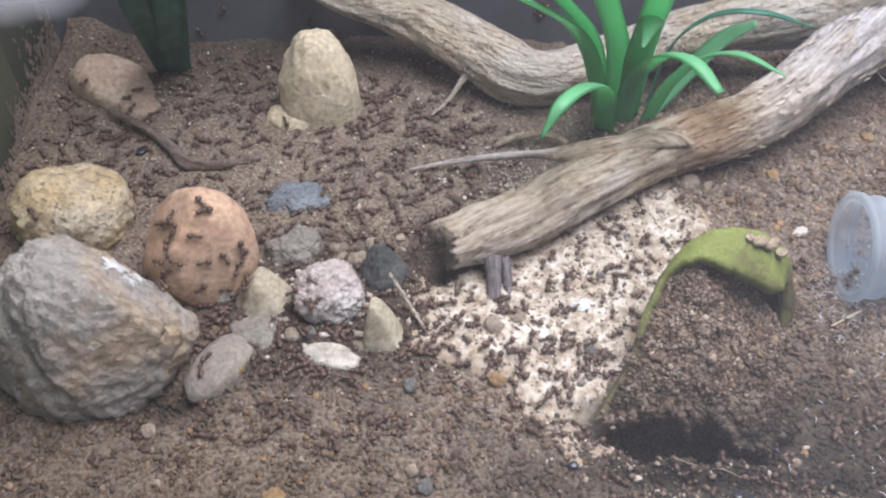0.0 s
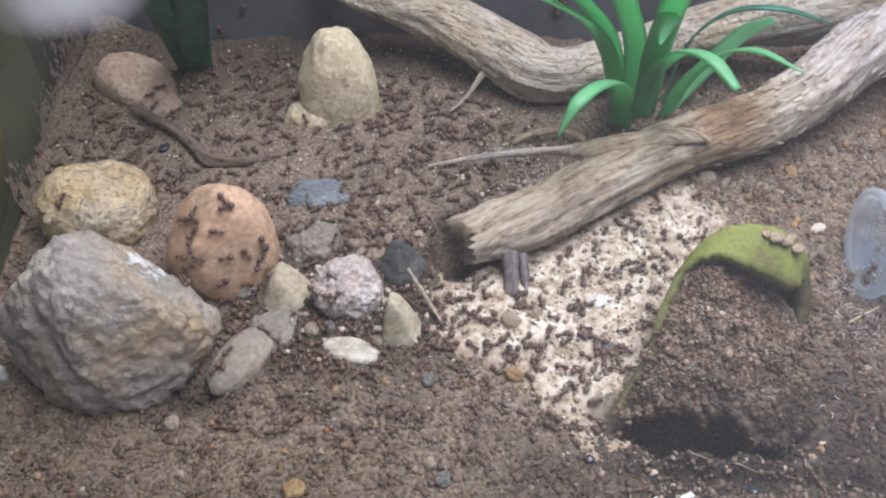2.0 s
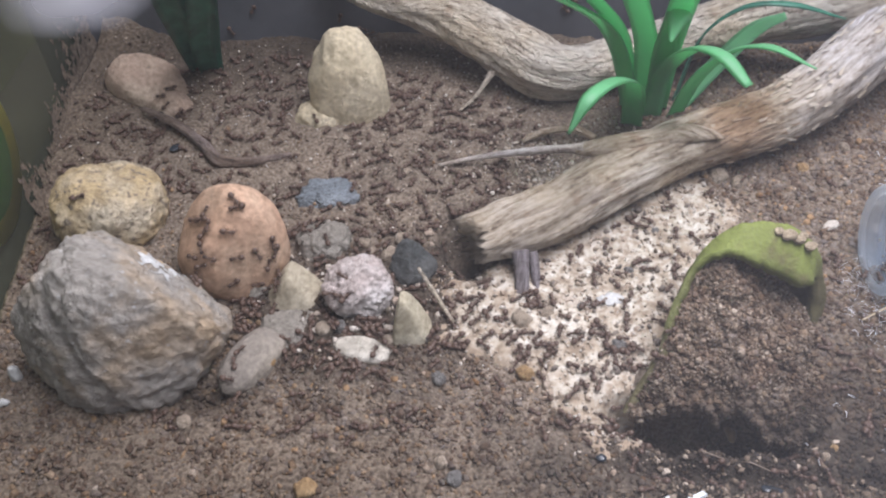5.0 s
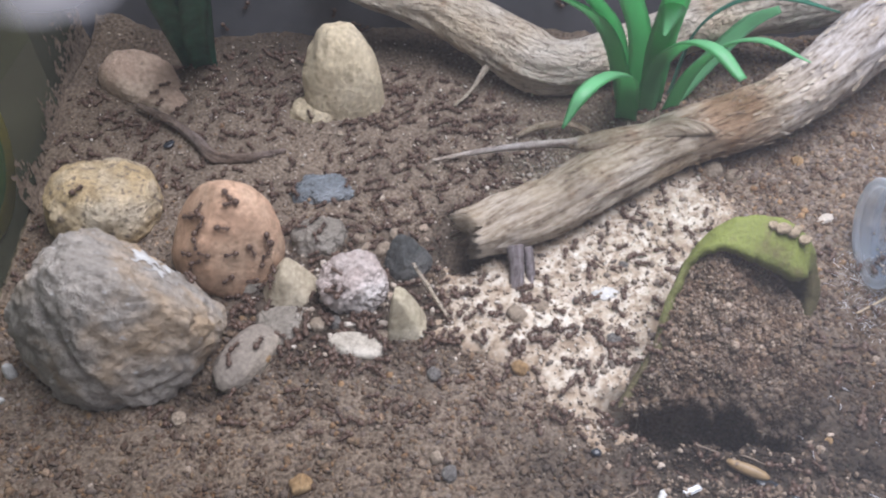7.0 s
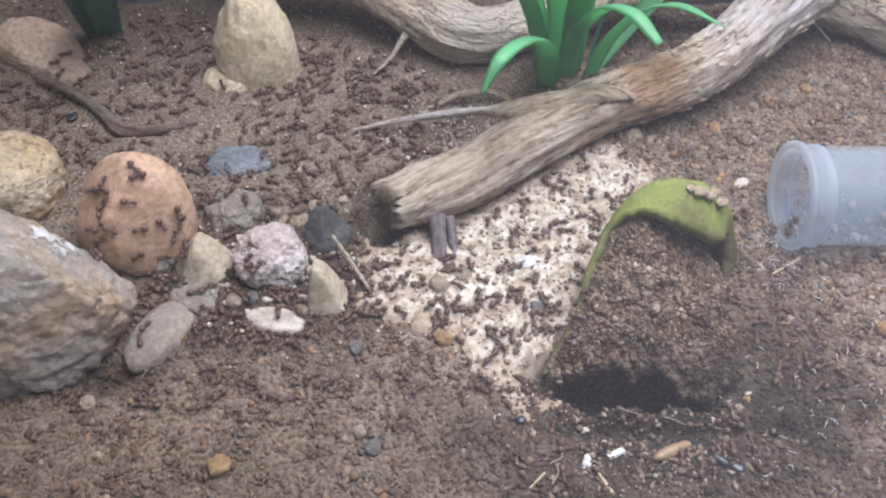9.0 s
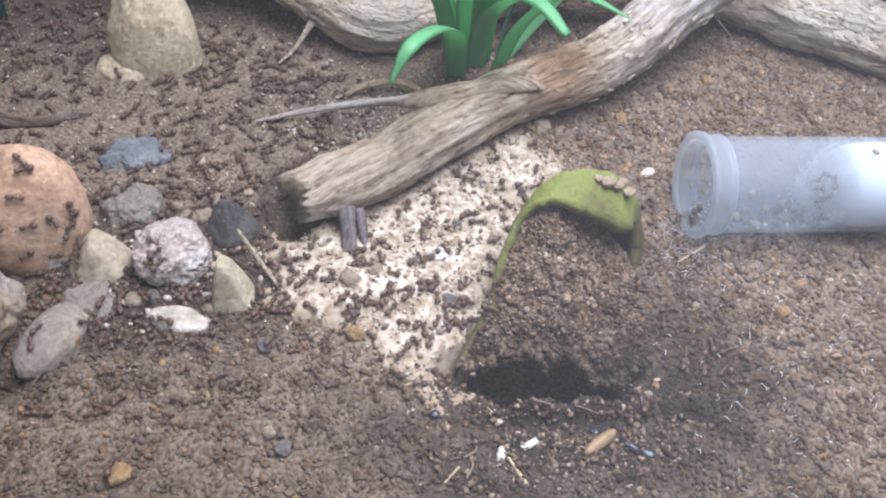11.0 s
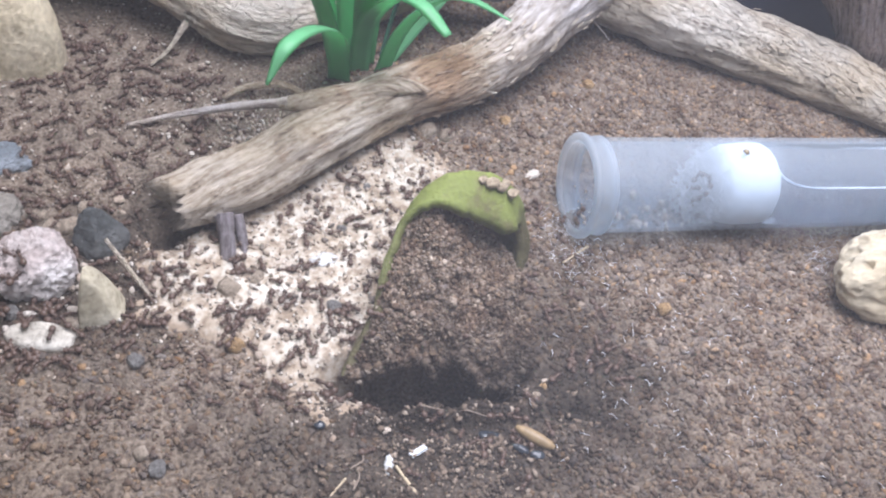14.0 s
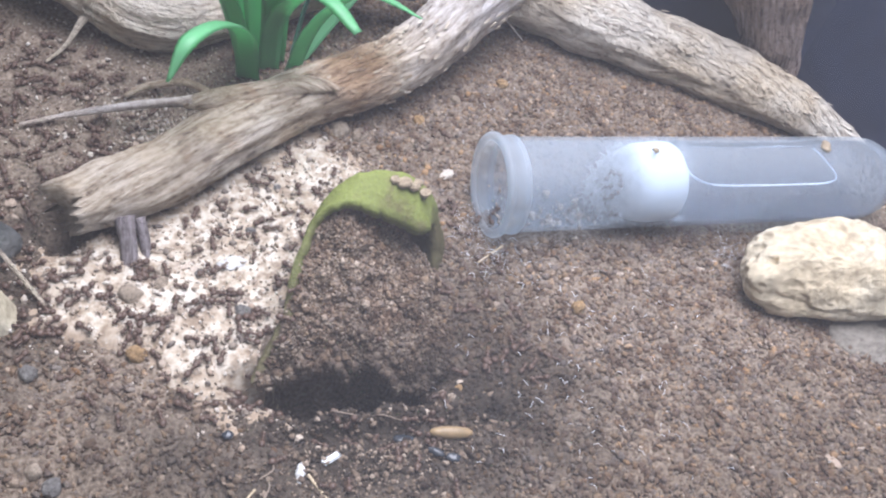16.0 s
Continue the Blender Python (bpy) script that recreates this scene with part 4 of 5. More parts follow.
RIM_PLASTIC.node_tree.nodes[_mix.name].inputs[0].default_value = 0.36
COTTON = plain_material("cotton_wool", (0.78, 0.79, 0.80), 1.0, 0.12, 500.0)
WATER_GLEAM = plain_material("water_edge_gleam", (0.80, 0.84, 0.90), 0.15, 0.1, 300.0)
WATER, _t, _b = shader("water", 0.02)
_b.inputs["Transmission Weight"].default_value = 1.0
_b.inputs["IOR"].default_value = 1.12
_b.inputs["Base Color"].default_value = (0.92, 0.95, 0.99, 1)


def lathe(name, profile, material, segs=48, wob=0.0):
    """A body turned about the x axis from a closed or open profile of (x, radius)."""
    verts = []
    for x, r in profile:
        for j in range(segs):
            t = 2 * math.pi * j / segs
            k = 1 + wob * nz(x * 0.3, math.cos(t) * 2, math.sin(t) * 2)
            verts.append((x + wob * 6 * nz(math.cos(t) * r * 0.4, math.sin(t) * r * 0.4, x), r * k * math.cos(t), r * k * math.sin(t)))
    return mesh_of(name, verts, grid_faces(len(profile), segs, True), material)


TUBE_AT = pose(81.6 * MM, -9.5 * MM, 10.1 * MM, 0, 0, -2.8)
tube = thing("sample_tube", "cloudy plastic tube of water plugged with cotton, lying on the soil", "tube")
tube.matrix_world = TUBE_AT
L, RO, RI = 105.5, 10.0, 9.2
dome = [(L - RO + RO * math.sin(a), max(RO * math.cos(a), 0.02)) for a in np.linspace(0, math.pi / 2, 10)]
inner = [(L - RO + RI * math.sin(a), max(RI * math.cos(a), 0.02)) for a in np.linspace(math.pi / 2, 0, 10)]
part("wall", lathe("wall", [(3.0, RO), (3.5, RO)] + [(x, RO) for x in np.linspace(5, L - RO, 8)] + dome + inner + [(x, RI) for x in np.linspace(L - RO, 0.3, 8)], PLASTIC), tube)
part("rim", lathe("rim", [(0.3, RI), (-0.4, RI + 0.1), (-0.7, 9.8), (-0.5, 10.8), (0.0, 11.1), (0.7, 11.0), (1.0, 10.5), (1.3, 10.25), (3.4, 10.2), (3.6, 10.2), (3.9, 10.45), (4.4, 10.45), (4.7, 10.05)], RIM_PLASTIC), tube, "flanged rim")
part("cotton_plug", lathe("cotton_plug", [(30, 0.05), (30.1, 1.6), (30.5, 3.2), (31.2, 4.8), (32.0, 6.2), (33, 7.3), (34, 8.1), (35.5, 8.6), (38, 8.8), (41, 8.8), (44, 8.7), (44.8, 7.8), (45.3, 5), (45.5, 0.05)], COTTON, 64, 0.035), tube, "white cotton wool plug").location.x = -1.8 * MM


def build_fluff():
    """Loose fibres standing off the plug's open end."""
    rng = random.Random(21)
    verts, faces = [], []
    for _ in range(900):
        t, r = rng.uniform(0, 6.283), 8.6 * math.sqrt(rng.random())
        low = 0.5 - 0.5 * math.sin(t)
        x = 30.5 + 0.04 * r * r - rng.uniform(0, 1.5 + 4.5 * low * low)
        p = Vector((x, r * math.cos(t), r * math.sin(t)))
        d = Vector((rng.uniform(-1, 0.6), rng.uniform(-1, 1), rng.uniform(-1, 1))).normalized()
        q = d.cross(Vector((0.3, 0.5, 0.8))).normalized()
        n = len(verts)
        for k in range(4):
            c = p + d * (k * 0.8) + q * (0.5 * math.sin(k * 1.1))
            if math.hypot(c.y, c.z) > 8.9:
                c = Vector((c.x, c.y * 8.9 / math.hypot(c.y, c.z), c.z * 8.9 / math.hypot(c.y, c.z)))
            w = 0.09 * (1 - k / 5)
            for v in (q * w, d.cross(q) * w, -(q + d.cross(q)) * 0.6 * w):
                verts.append(tuple(c + v))
        for k in range(3):
            for m in range(3):
                faces.append((n + 3 * k + m, n + 3 * k + (m + 1) % 3, n + 3 * k + 3 + (m + 1) % 3, n + 3 * k + 3 + m))
    part("fluff", mesh_of("fluff", verts, faces, COTTON), tube, "loose cotton fibres").location.x = -1.8 * MM


build_fluff()


def build_water():
    """Water filling the closed end below a long bubble of air."""
    profile = [(45.9, 0.05), (45.9, 9.1)] + [(x, 9.12) for x in np.linspace(46.5, 88, 40)] + [(L - RO, 9.1)] + [(L - RO + 9.08 * math.sin(a), max(9.08 * math.cos(a), 0.02)) for a in np.linspace(0.1, math.pi / 2, 8)]
    me = lathe("water", profile, WATER, 64)
    for v in me.vertices:
        x, z = v.co.x / MM, v.co.z / MM
        v.co.z = min(z, 4.9 + 4.5 * min(1.0, abs((x - 66.4) / 20.5)) ** 10) * MM
    part("water", me, tube, "clear water").location.x = -1.8 * MM


build_water()
# white strip that paints in the gleam of the water's edge round the bubble
edge = []
for k in range(61):
    a = math.pi * (0.85 + 1.3 * k / 60)
    c, d = math.cos(a), math.sin(a)
    edge.append((66.4 + 20.0 * math.copysign(abs(c) ** 0.3, c), 7.4 * math.copysign(abs(d) ** 0.55, d), 5.15, 0.26))
part("meniscus", limb("meniscus", edge, WATER_GLEAM, 60.0, 8, 180, 0.05, 0.5), tube, "white strip for the gleam of the water edge").location.x = -1.8 * MM


for x, y, z, r, k in ((34.6, -1.2, 10.2, 0.6, 91), (80.4, -0.8, 10.2, 1.0, 92), (81.6, 0.8, 10.2, 0.8, 93)):
    q = TUBE_AT @ (Vector((x, y, z)) * MM) / MM
    tagged(stone("soil_clod", tuple(q), (r * 1.2, r, r * 0.8), 15 * k, k, CLOD, "brown pellet of soil stuck on the tube", 0.3, (), 0.12, detail=3, group="clods"), category="clod")


# ---- small things on the soil ----
def rest(x, y, up=0.0):
    return (x, y, ground_height(x, y) + up)


SMALL = [stone_material("ochre_pebble", (0.42, 0.27, 0.13), (0.5, 0.36, 0.2), (0.25, 0.17, 0.1), 1200, 0.7),
         stone_material("beige_pebble", (0.42, 0.34, 0.26), (0.48, 0.41, 0.33), (0.3, 0.24, 0.18), 1200, 0.7),
         stone_material("grey_pebble", (0.2, 0.19, 0.18), (0.28, 0.27, 0.25), (0.14, 0.13, 0.12), 1200, 0.7)]
PEBBLES = [(57.4, 21.1, 2.1, 1), (62, 19.5, 1.9, 1), (77.6, 24, 1.5, 0), (89.9, 32.1, 1.4, 1), (-17.9, -3.4, 2.0, 1), (-15.1, 0.9, 1.7, 1), (-21.0, -4.0, 1.8, 1), (-31.3, 36.7, 1.0, 1),
           (-28.2, -58.9, 2.0, 0), (62.8, -50.2, 0.8, 0), (-5.4, -53.9, 1.3, 1), (10.1, -34.8, 1.6, 0), (-39.4, -32.2, 1.9, 0), (-23.4, -0.6, 1.6, 1), (-15.3, 23.8, 1.0, 1), (105.5, 38.7, 1.6, 0),
           (93.5, -36.1, 1.5, 0), (60.6, -52.2, 0.8, 1), (9.9, -22.1, 2.2, 1), (28.3, -28.5, 1.5, 2), (15.4, -20.2, 1.5, 1), (-3, -57, 1.5, 2), (-6.1, -36.5, 1.5, 2), (-29, -24.5, 1.8, 1), (-16.5, -27.5, 1.7, 1),
           (-26, -24, 1.4, 2), (33, -8, 1.2, 2), (40, 3, 1.1, 2), (22, -18, 1.1, 2), (-52, -46, 1.5, 1)]
for k, (x, y, r, tone) in enumerate(PEBBLES):
    stone("pebble", rest(x, y, r * 0.35), (r, r * 0.85, r * 0.8), 47 * k, 30 + k, SMALL[tone],
          ("small ochre pebble on the soil", "small beige pebble on the soil", "small dark grey pebble on the soil")[tone], 0.25, (), 0.06, detail=3, group="pebbles")

WHITE = plain_material("white_flake", (0.56, 0.56, 0.55), 0.7, 0.3, 900.0)
HUSK = plain_material("husk", (0.30, 0.21, 0.11), 0.5, 0.5, 700.0)
STRAW = plain_material("dry_straw", (0.52, 0.42, 0.28), 0.7, 0.4, 700.0)
ROOTLET = plain_material("damp_rootlet", (0.27, 0.21, 0.16), 0.6, 0.4, 700.0)
SILK = plain_material("cotton_fibre", (0.82, 0.84, 0.88), 0.7, 0.1, 900.0)

for x, y, axes, turn, seed, label in (
        (28, -16.5, (2.8, 1.7, 1.0), 10, 61, "bright white lump of food"), (19.5, -17.5, (2.4, 2.0, 0.6), 40, 62, "pale crumb of food on bare soil"),
        (-86.2, -36.6, (1.1, 0.7, 2.6), 30, 69, "white scrap leaning on the side glass"), (-87.0, -42.0, (1.4, 0.6, 0.8), 10, 70, "white scrap on the soil by the side glass"),
        (78.6, 5.0, (1.9, 1.2, 0.5), 35, 63, "pale crumb of food on bare soil"), (31.9, -62, (0.7, 1.7, 0.6), -12, 65, "white scrap by the burrow"), (35.6, -57.9, (0.45, 0.35, 0.3), 10, 66, "pale crumb of food by the burrow"), (24, -55.5, (0.7, 0.45, 0.3), 50, 71, "pale crumb of food on bare soil"),
        (33.5, -53.6, (0.8, 0.55, 0.35), 20, 72, "pale crumb of food by the burrow"), (63.5, -49.0, (0.65, 0.5, 0.4), 20, 73, "pale crumb of food on bare soil"), (56.0, -53.5, (0.6, 0.5, 0.4), 40, 74, "pale crumb of food on bare soil"),
        (-9.5, 3.5, (1.0, 1.1, 0.5), 10, 67, "pale crumb of food on bare soil"), (128.3, -78.2, (0.9, 1.6, 0.6), 10, 68, "pale crumb of food on bare soil")):
    tagged(stone("food_crumb", rest(x, y, axes[2] * 0.6), axes, turn, seed, CRUMB if "pale" in label else WHITE, label, 0.3, (), 0.15, detail=4), category="crumb")

def chip_mesh(name, size, material, seed, bend=0.0):
    """A thin broken plate with uneven edges, slightly bent."""
    n, m, verts = 9, 5, []
    for side in (1, -1):
        for i in range(n):
            for j in range(m):
                u, v = 2 * i / (n - 1) - 1, 2 * j / (m - 1) - 1
                x = u * size[0] * (1 + 0.12 * nz(v, 0.0, seed, 2.0))
                y = v * size[1] * (1 + 0.18 * nz(u, 1.0, seed, 2.2))
                verts.append((x, y, side * size[2] - bend * (y / size[1]) ** 2 - 0.4 * bend * u * u + 0.1 * nz(u, v, seed, 1.7)))
    top = grid_faces(n, m)
    edge = [i * m for i in range(n)] + [(n - 1) * m + j for j in range(1, m)] + [i * m + m - 1 for i in range(n - 2, -1, -1)] + list(range(m - 2, 0, -1))
    faces = top + [tuple(q + n * m for q in reversed(f)) for f in top]
    for a, b in zip(edge, edge[1:] + edge[:1]):
        faces.append((b, a, a + n * m, b + n * m))
    return mesh_of(name, verts, faces, material)


SHARD = plain_material("dark_wing_case", (0.030, 0.036, 0.045), 0.22, 0.4, 900.0)
CHIP = plain_material("white_plastic", (0.78, 0.82, 0.86), 0.45, 0.1, 900.0)
piece = tagged(new("chip", chip_mesh("chip", (1.5, 0.55, 0.18), CHIP, 37.2, 0.05)), "white plastic chip by the burrow", "chip")
piece.matrix_world = pose(37.2 * MM, -60.2 * MM, (ground_height(37.2, -60.2) + 0.9) * MM, -25, 0, 24)
for k, (x, y, axes, turn, tilt, label) in enumerate((
        (51.2, -57.4, (2.2, 1.1, 0.5), -18, -20, "dark glossy shard of insect shell by the burrow"), (54.6, -61.9, (1.5, 0.7, 0.45), -38, 10, "dark glossy shard of insect shell by the burrow"),
        (57.0, -63.6, (1.3, 0.8, 0.4), -20, 5, "dark glossy shard of insect shell by the burrow"), (22.3, -52.8, (0.9, 0.8, 0.4), 10, 0, "dark glossy shard of insect shell by the food"),
        (-73.5, 33.5, (1.6, 1.1, 0.4), 60, 0, "dark scrap of shell lying on the soil"), (-81, 46.5, (1.4, 1.0, 0.5), 0, 0, "dark scrap of shell lying on the soil"))):
    tagged(stone("shard", rest(x, y, 0.75), axes, turn, 100 + k, SHARD, label, 0.15, (), 0.02, 2.0, 4, lean=(tilt, 0)), category="shard")

for k, line in enumerate(([(39.5, -51.6, 1.2, 0.2), (43, -52.2, 1.0, 0.22), (46.0, -51.4, 1.3, 0.22), (47.5, -53.2, 1.0, 0.2), (51.5, -54.2, 1.2, 0.15)], [(25.5, -65.8, 1.0, 0.25), (26.8, -63.8, 1.6, 0.2), (26.6, -61.8, 1.2, 0.12)],
                          [(28.2, -59.0, 1.0, 0.2), (27.8, -61.0, 1.6, 0.2), (25.6, -62.0, 1.3, 0.15)])):
    t = thing("rootlet", "thin pale rootlet winding over damp soil", "root", "rootlets")
    part("shaft", limb("shaft", [(x, y, ground_height(x, y) + z - 0.3, r * 0.65) for x, y, z, r in line], ROOTLET, 50.0 + k, 8, 40), t)

twigs = [([(21.3, -66.2, 0.6), (24.8, -63.4, 1.6)], 0.3), ([(33.0, -62.4, 1.4), (35.2, -67.3, 1.0)], 0.5), ([(76.5, -22, 0.5), (83, -19, 1.6)], 0.36),
         ([(12.5, 34.7, 0.8), (17, 36.2, 2.2), (25, 36.5, 3.2), (30, 33, 3.0)], 1.1)]
for k, (line, r) in enumerate(twigs):
    t = thing("twig", "dry straw-coloured twig lying on the soil", "twig", "twigs")
    part("shaft", limb("shaft", [(*p, r * (0.75 if i else 0.5)) for i, p in enumerate(line)], WOOD if r > 1 else STRAW, 40.0 + k, 10, 16), t)


def build_dropping():
    """A thin white crust that follows the large stone's top."""
    bpy.context.view_layer.update()
    graph = bpy.context.evaluated_depsgraph_get()
    place = big_stone.matrix_world.inverted()
    xs, ys = np.arange(-72, -48, 0.35), np.arange(-30, -8, 0.35)
    verts, keep = [], []
    for y in ys:
        for x in xs:
            hit, where, _, _, ob, _ = scene.ray_cast(graph, Vector((x, y, 60)) * MM, Vector((0, 0, -1)))
            u, v = ((x + 58.2) * 0.14 + (y + 24.0) * 0.99) / 6.5, ((x + 58.2) * 0.99 - (y + 24.0) * 0.14) / 3.2
            inside = 1 - math.sqrt(u * u + v * v) + 1.2 * nz(x, y, 8.0, 0.6) > 0.22
            keep.append(bool(hit and ob == big_stone and inside))
            verts.append(place @ ((where if hit else Vector((x, y, 0)) * MM) + Vector((0, 0, 0.00018))) / MM)
    faces = [f for f in grid_faces(len(ys), len(xs)) if all(keep[i] for i in f)]
    used = sorted({i for f in faces for i in f})
    at = {i: n for n, i in enumerate(used)}
    if used:
        part("dropping", mesh_of("dropping", [verts[i] for i in used], [[at[i] for i in f] for f in faces], WHITE), big_stone, "crust of white dropping")


build_dropping()


def build_fibres(name, label, spots, seed, count, length, width=0.09):
    rng = random.Random(seed)
    verts, faces = [], []
    for _ in range(count):
        cx, cy, cz, spread = rng.choice(spots)
        x, y = rng.gauss(cx, spread), rng.gauss(cy, spread)
        a, d = rng.uniform(0, 6.283), length * rng.uniform(0.4, 1.3)
        bend = rng.uniform(-0.9, 0.9)
        base = ground_height(x, y) + 0.5 + rng.uniform(0, cz)
        n0 = len(verts)
        for i in range(5):
            s = i / 4
            px, py = x + d * s * math.cos(a + bend * s), y + d * s * math.sin(a + bend * s)
            pz = base + 0.7 * math.sin(s * 3.1) * rng.uniform(0.2, 1)
            for k in range(3):
                t = 2.094 * k
                verts.append((px + width * math.cos(t) * -math.sin(a), py + width * math.cos(t) * math.cos(a), pz + width * math.sin(t)))
        for i in range(4):
            for k in range(3):
                m = (k + 1) % 3
                faces.append((n0 + 3 * i + k, n0 + 3 * i + m, n0 + 3 * i + 3 + m, n0 + 3 * i + 3 + k))
    return tagged(new(name, mesh_of(name, verts, faces, SILK)), label, "cotton fibres", kind="stuff")


build_fibres("cotton_fibres", "loose white cotton fibres at the tube mouth", [(78.5, -11, 3, 1.2), (78.5, -14, 2, 1.2), (80.5, -19, 0.8, 2), (80, -24, 0.5, 2.5), (135, -28, 2.5, 2.2), (134, -29, 2.5, 2.0), (137, -27, 3.5, 2.0), (21, 17, 1.0, 4), (77.5, -17, 1.2, 2.5), (82, -21, 0.8, 3)], 5, 200, 2.4, 0.022)
build_fibres("straw_flakes", "thin pale fibres scattered over the soil", [(95, -35, 0.3, 22), (110, -50, 0.3, 25), (100, 20, 0.3, 18), (-60, 55, 0.3, 25), (85, -30, 0.3, 10), (75, -45, 0.3, 12), (90, -55, 0.3, 14)], 6, 230, 1.4, 0.055)


# ---- outside the side glass ----
BAG_Y = plain_material("yellow_packet", (0.55, 0.42, 0.05), 0.5)
BAG_G = plain_material("green_print", (0.06, 0.22, 0.05), 0.5)
INK = plain_material("dark_print", (0.03, 0.05, 0.03), 0.6)
packet = thing("packet", "green and yellow printed packet behind the side glass", "packet")
packet.matrix_world = pose(-0.118, 0.025, 0.003, 0, 0, 7)
part("panel", lathe("panel", [(0, 0.1), (0, 21), (-1.2, 21.6), (-2, 21), (-2, 0.1)], BAG_Y), packet)
part("print", lathe("print", [(0.4, 0.1), (0.4, 15.0), (0.1, 15.4)], BAG_G), packet, "green printed disc")
for k in range(3):
    part("lettering", box_mesh("lettering", (0.3, -14 + 3.4 * k, -26.5), (0.9, -12 + 3.4 * k, -23), INK), packet)


# soft white blotch on the front pane
BLOTCH, _t, _b = shader("white_blotch", 0.9)
_out = _t.nodes["Material Output"]
_lin = node(_t, "ShaderNodeVectorMath")
_lin.operation = "LENGTH"
_t.links.new(coords(_t, "Object", (1 / 0.0068, 0.0, 1 / 0.0036)), _lin.inputs[0])
_wob = noise_tex(_t, 260, 2, coords(_t))
_sum = _t.nodes.new("ShaderNodeMath")
_sum.operation = "MULTIPLY_ADD"
_t.links.new(_wob, _sum.inputs[0])
_sum.inputs[1].default_value = 0.5
_t.links.new(_lin.outputs["Value"], _sum.inputs[2])
_amt = ramp(_t, _sum.outputs[0], [(0.30, (0.42,) * 3), (0.46, (0.30,) * 3), (0.70, (0.0,) * 3)])
_clear = node(_t, "ShaderNodeBsdfTransparent")
_white = node(_t, "ShaderNodeBsdfTranslucent", Color=(0.85, 0.86, 0.95, 1))
_mix = _t.nodes.new("ShaderNodeMixShader")
_t.links.new(_amt, _mix.inputs[0])
_t.links.new(_clear.outputs[0], _mix.inputs[1])
_t.links.new(_white.outputs[0], _mix.inputs[2])
_t.links.new(_mix.outputs[0], _out.inputs["Surface"])

smear = part("smear", mesh_of("smear", [(4.5 * r * math.cos(a), 0, 3.0 * r * math.sin(a)) for r in (0.0005, 0.5, 1.0) for a in np.linspace(0, 6.283, 33)[:-1]], grid_faces(3, 32, True), BLOTCH), front, "soft white blotch on the glass")
smear.matrix_basis = pose(-13.0 * MM, -103.3 * MM, 114.9 * MM, 0, -20, 0)
smear.visible_shadow = False


# ---- ants ----
def tube_between(a, b, r0, r1, n=4):
    a, b = Vector(a), Vector(b)
    d = (b - a).normalized()
    s = d.orthogonal().normalized()
    u = d.cross(s)
    ring = [(a + (s * math.cos(6.283 * k / n) + u * math.sin(6.283 * k / n)) * r0) for k in range(n)] + [(b + (s * math.cos(6.283 * k / n) + u * math.sin(6.283 * k / n)) * r1) for k in range(n)]
    return [tuple(v) for v in ring], [(k, (k + 1) % n, n + (k + 1) % n, n + k) for k in range(n)]


def joined(pieces):
    verts, faces = [], []
    for v, f in pieces:
        n = len(verts)
        verts += v
        faces += [tuple(i + n for i in q) for q in f]
    return verts, faces


def egg(cx, cz, a, b, c, tilt=0.0, n=8, m=6):
    verts = []
    for i in range(m + 1):
        t = math.pi * i / m
        for j in range(n):
            p = 2 * math.pi * j / n
            x, y, z = -a * math.cos(t), b * math.sin(t) * math.cos(p), c * math.sin(t) * math.sin(p)
            verts.append((cx + x * math.cos(tilt) - z * math.sin(tilt), y, cz + x * math.sin(tilt) + z * math.cos(tilt)))
    return verts, grid_faces(m + 1, n, True)


ANT_PARTS = {
    "head": egg(0.98, 0.56, 0.42, 0.44, 0.36, -0.25),
    "thorax": joined([egg(0.36, 0.58, 0.44, 0.29, 0.31), egg(-0.10, 0.52, 0.28, 0.22, 0.24), egg(-0.38, 0.50, 0.13, 0.14, 0.2)]),
    "gaster": egg(-0.98, 0.62, 0.66, 0.60, 0.53, -0.12),
}
LEG_PARTS = []
for side in (-1, 1):
    for foot, hip in ((1.15, 0.42), (0.15, 0.2), (-1.05, 0.0)):
        knee = (hip + (foot - hip) * 0.55, side * 0.62, 0.85)
        LEG_PARTS.append(joined([tube_between((hip, side * 0.12, 0.45), knee, 0.055, 0.045), tube_between(knee, (hip + (foot - hip) * 0.85, side * 0.85, 0.3), 0.04, 0.03), tube_between((hip + (foot - hip) * 0.85, side * 0.85, 0.3), (foot, side * 1.05, 0.0), 0.03, 0.02)]))
FEELERS = [joined([tube_between((1.2, s * 0.13, 0.65), (1.45, s * 0.5, 0.85), 0.045, 0.04), tube_between((1.45, s * 0.5, 0.85), (1.9, s * 0.6, 0.45), 0.04, 0.045)]) for s in (-1, 1)]


def build_ant():
    ant = thing("ant", "small dark reddish-brown worker ant", "ant", "ants")
    for name in ("thorax", "gaster"):
        part(name, mesh_of(name, *ANT_PARTS[name], ANT), ant)
    head = part("head", mesh_of("head", *ANT_PARTS["head"], ANT_DARK), ant)
    for v in FEELERS:
        part("antenna", mesh_of("antenna", *v, ANT_LEG), head)
    for v in LEG_PARTS:
        part("leg", mesh_of("leg", *v, ANT_LEG), ant)
    return ant


ROAM = {"ground", "food_powder", "soil_heap", "shell"}


def footing(graph, x, y, top=70.0, slant=0.0):
    """The place under (x, y) on which an ant can stand, in metres, and its normal."""
    way = Vector((0, slant, -1)).normalized()
    start = Vector((x, y - slant * (top - 8), top)) * MM
    for _ in range(12):
        hit, where, normal, _, ob, _ = scene.ray_cast(graph, start, way)
        if not hit:
            break
        kind = ob.name.split(".")[0]
        if kind in ROAM or kind in ("stone", "trunk", "pebble"):
            return where, normal, kind
        start = where + way * 0.0003
    return Vector((x, y, 0)) * MM, Vector((0, 0, 1)), "ground"


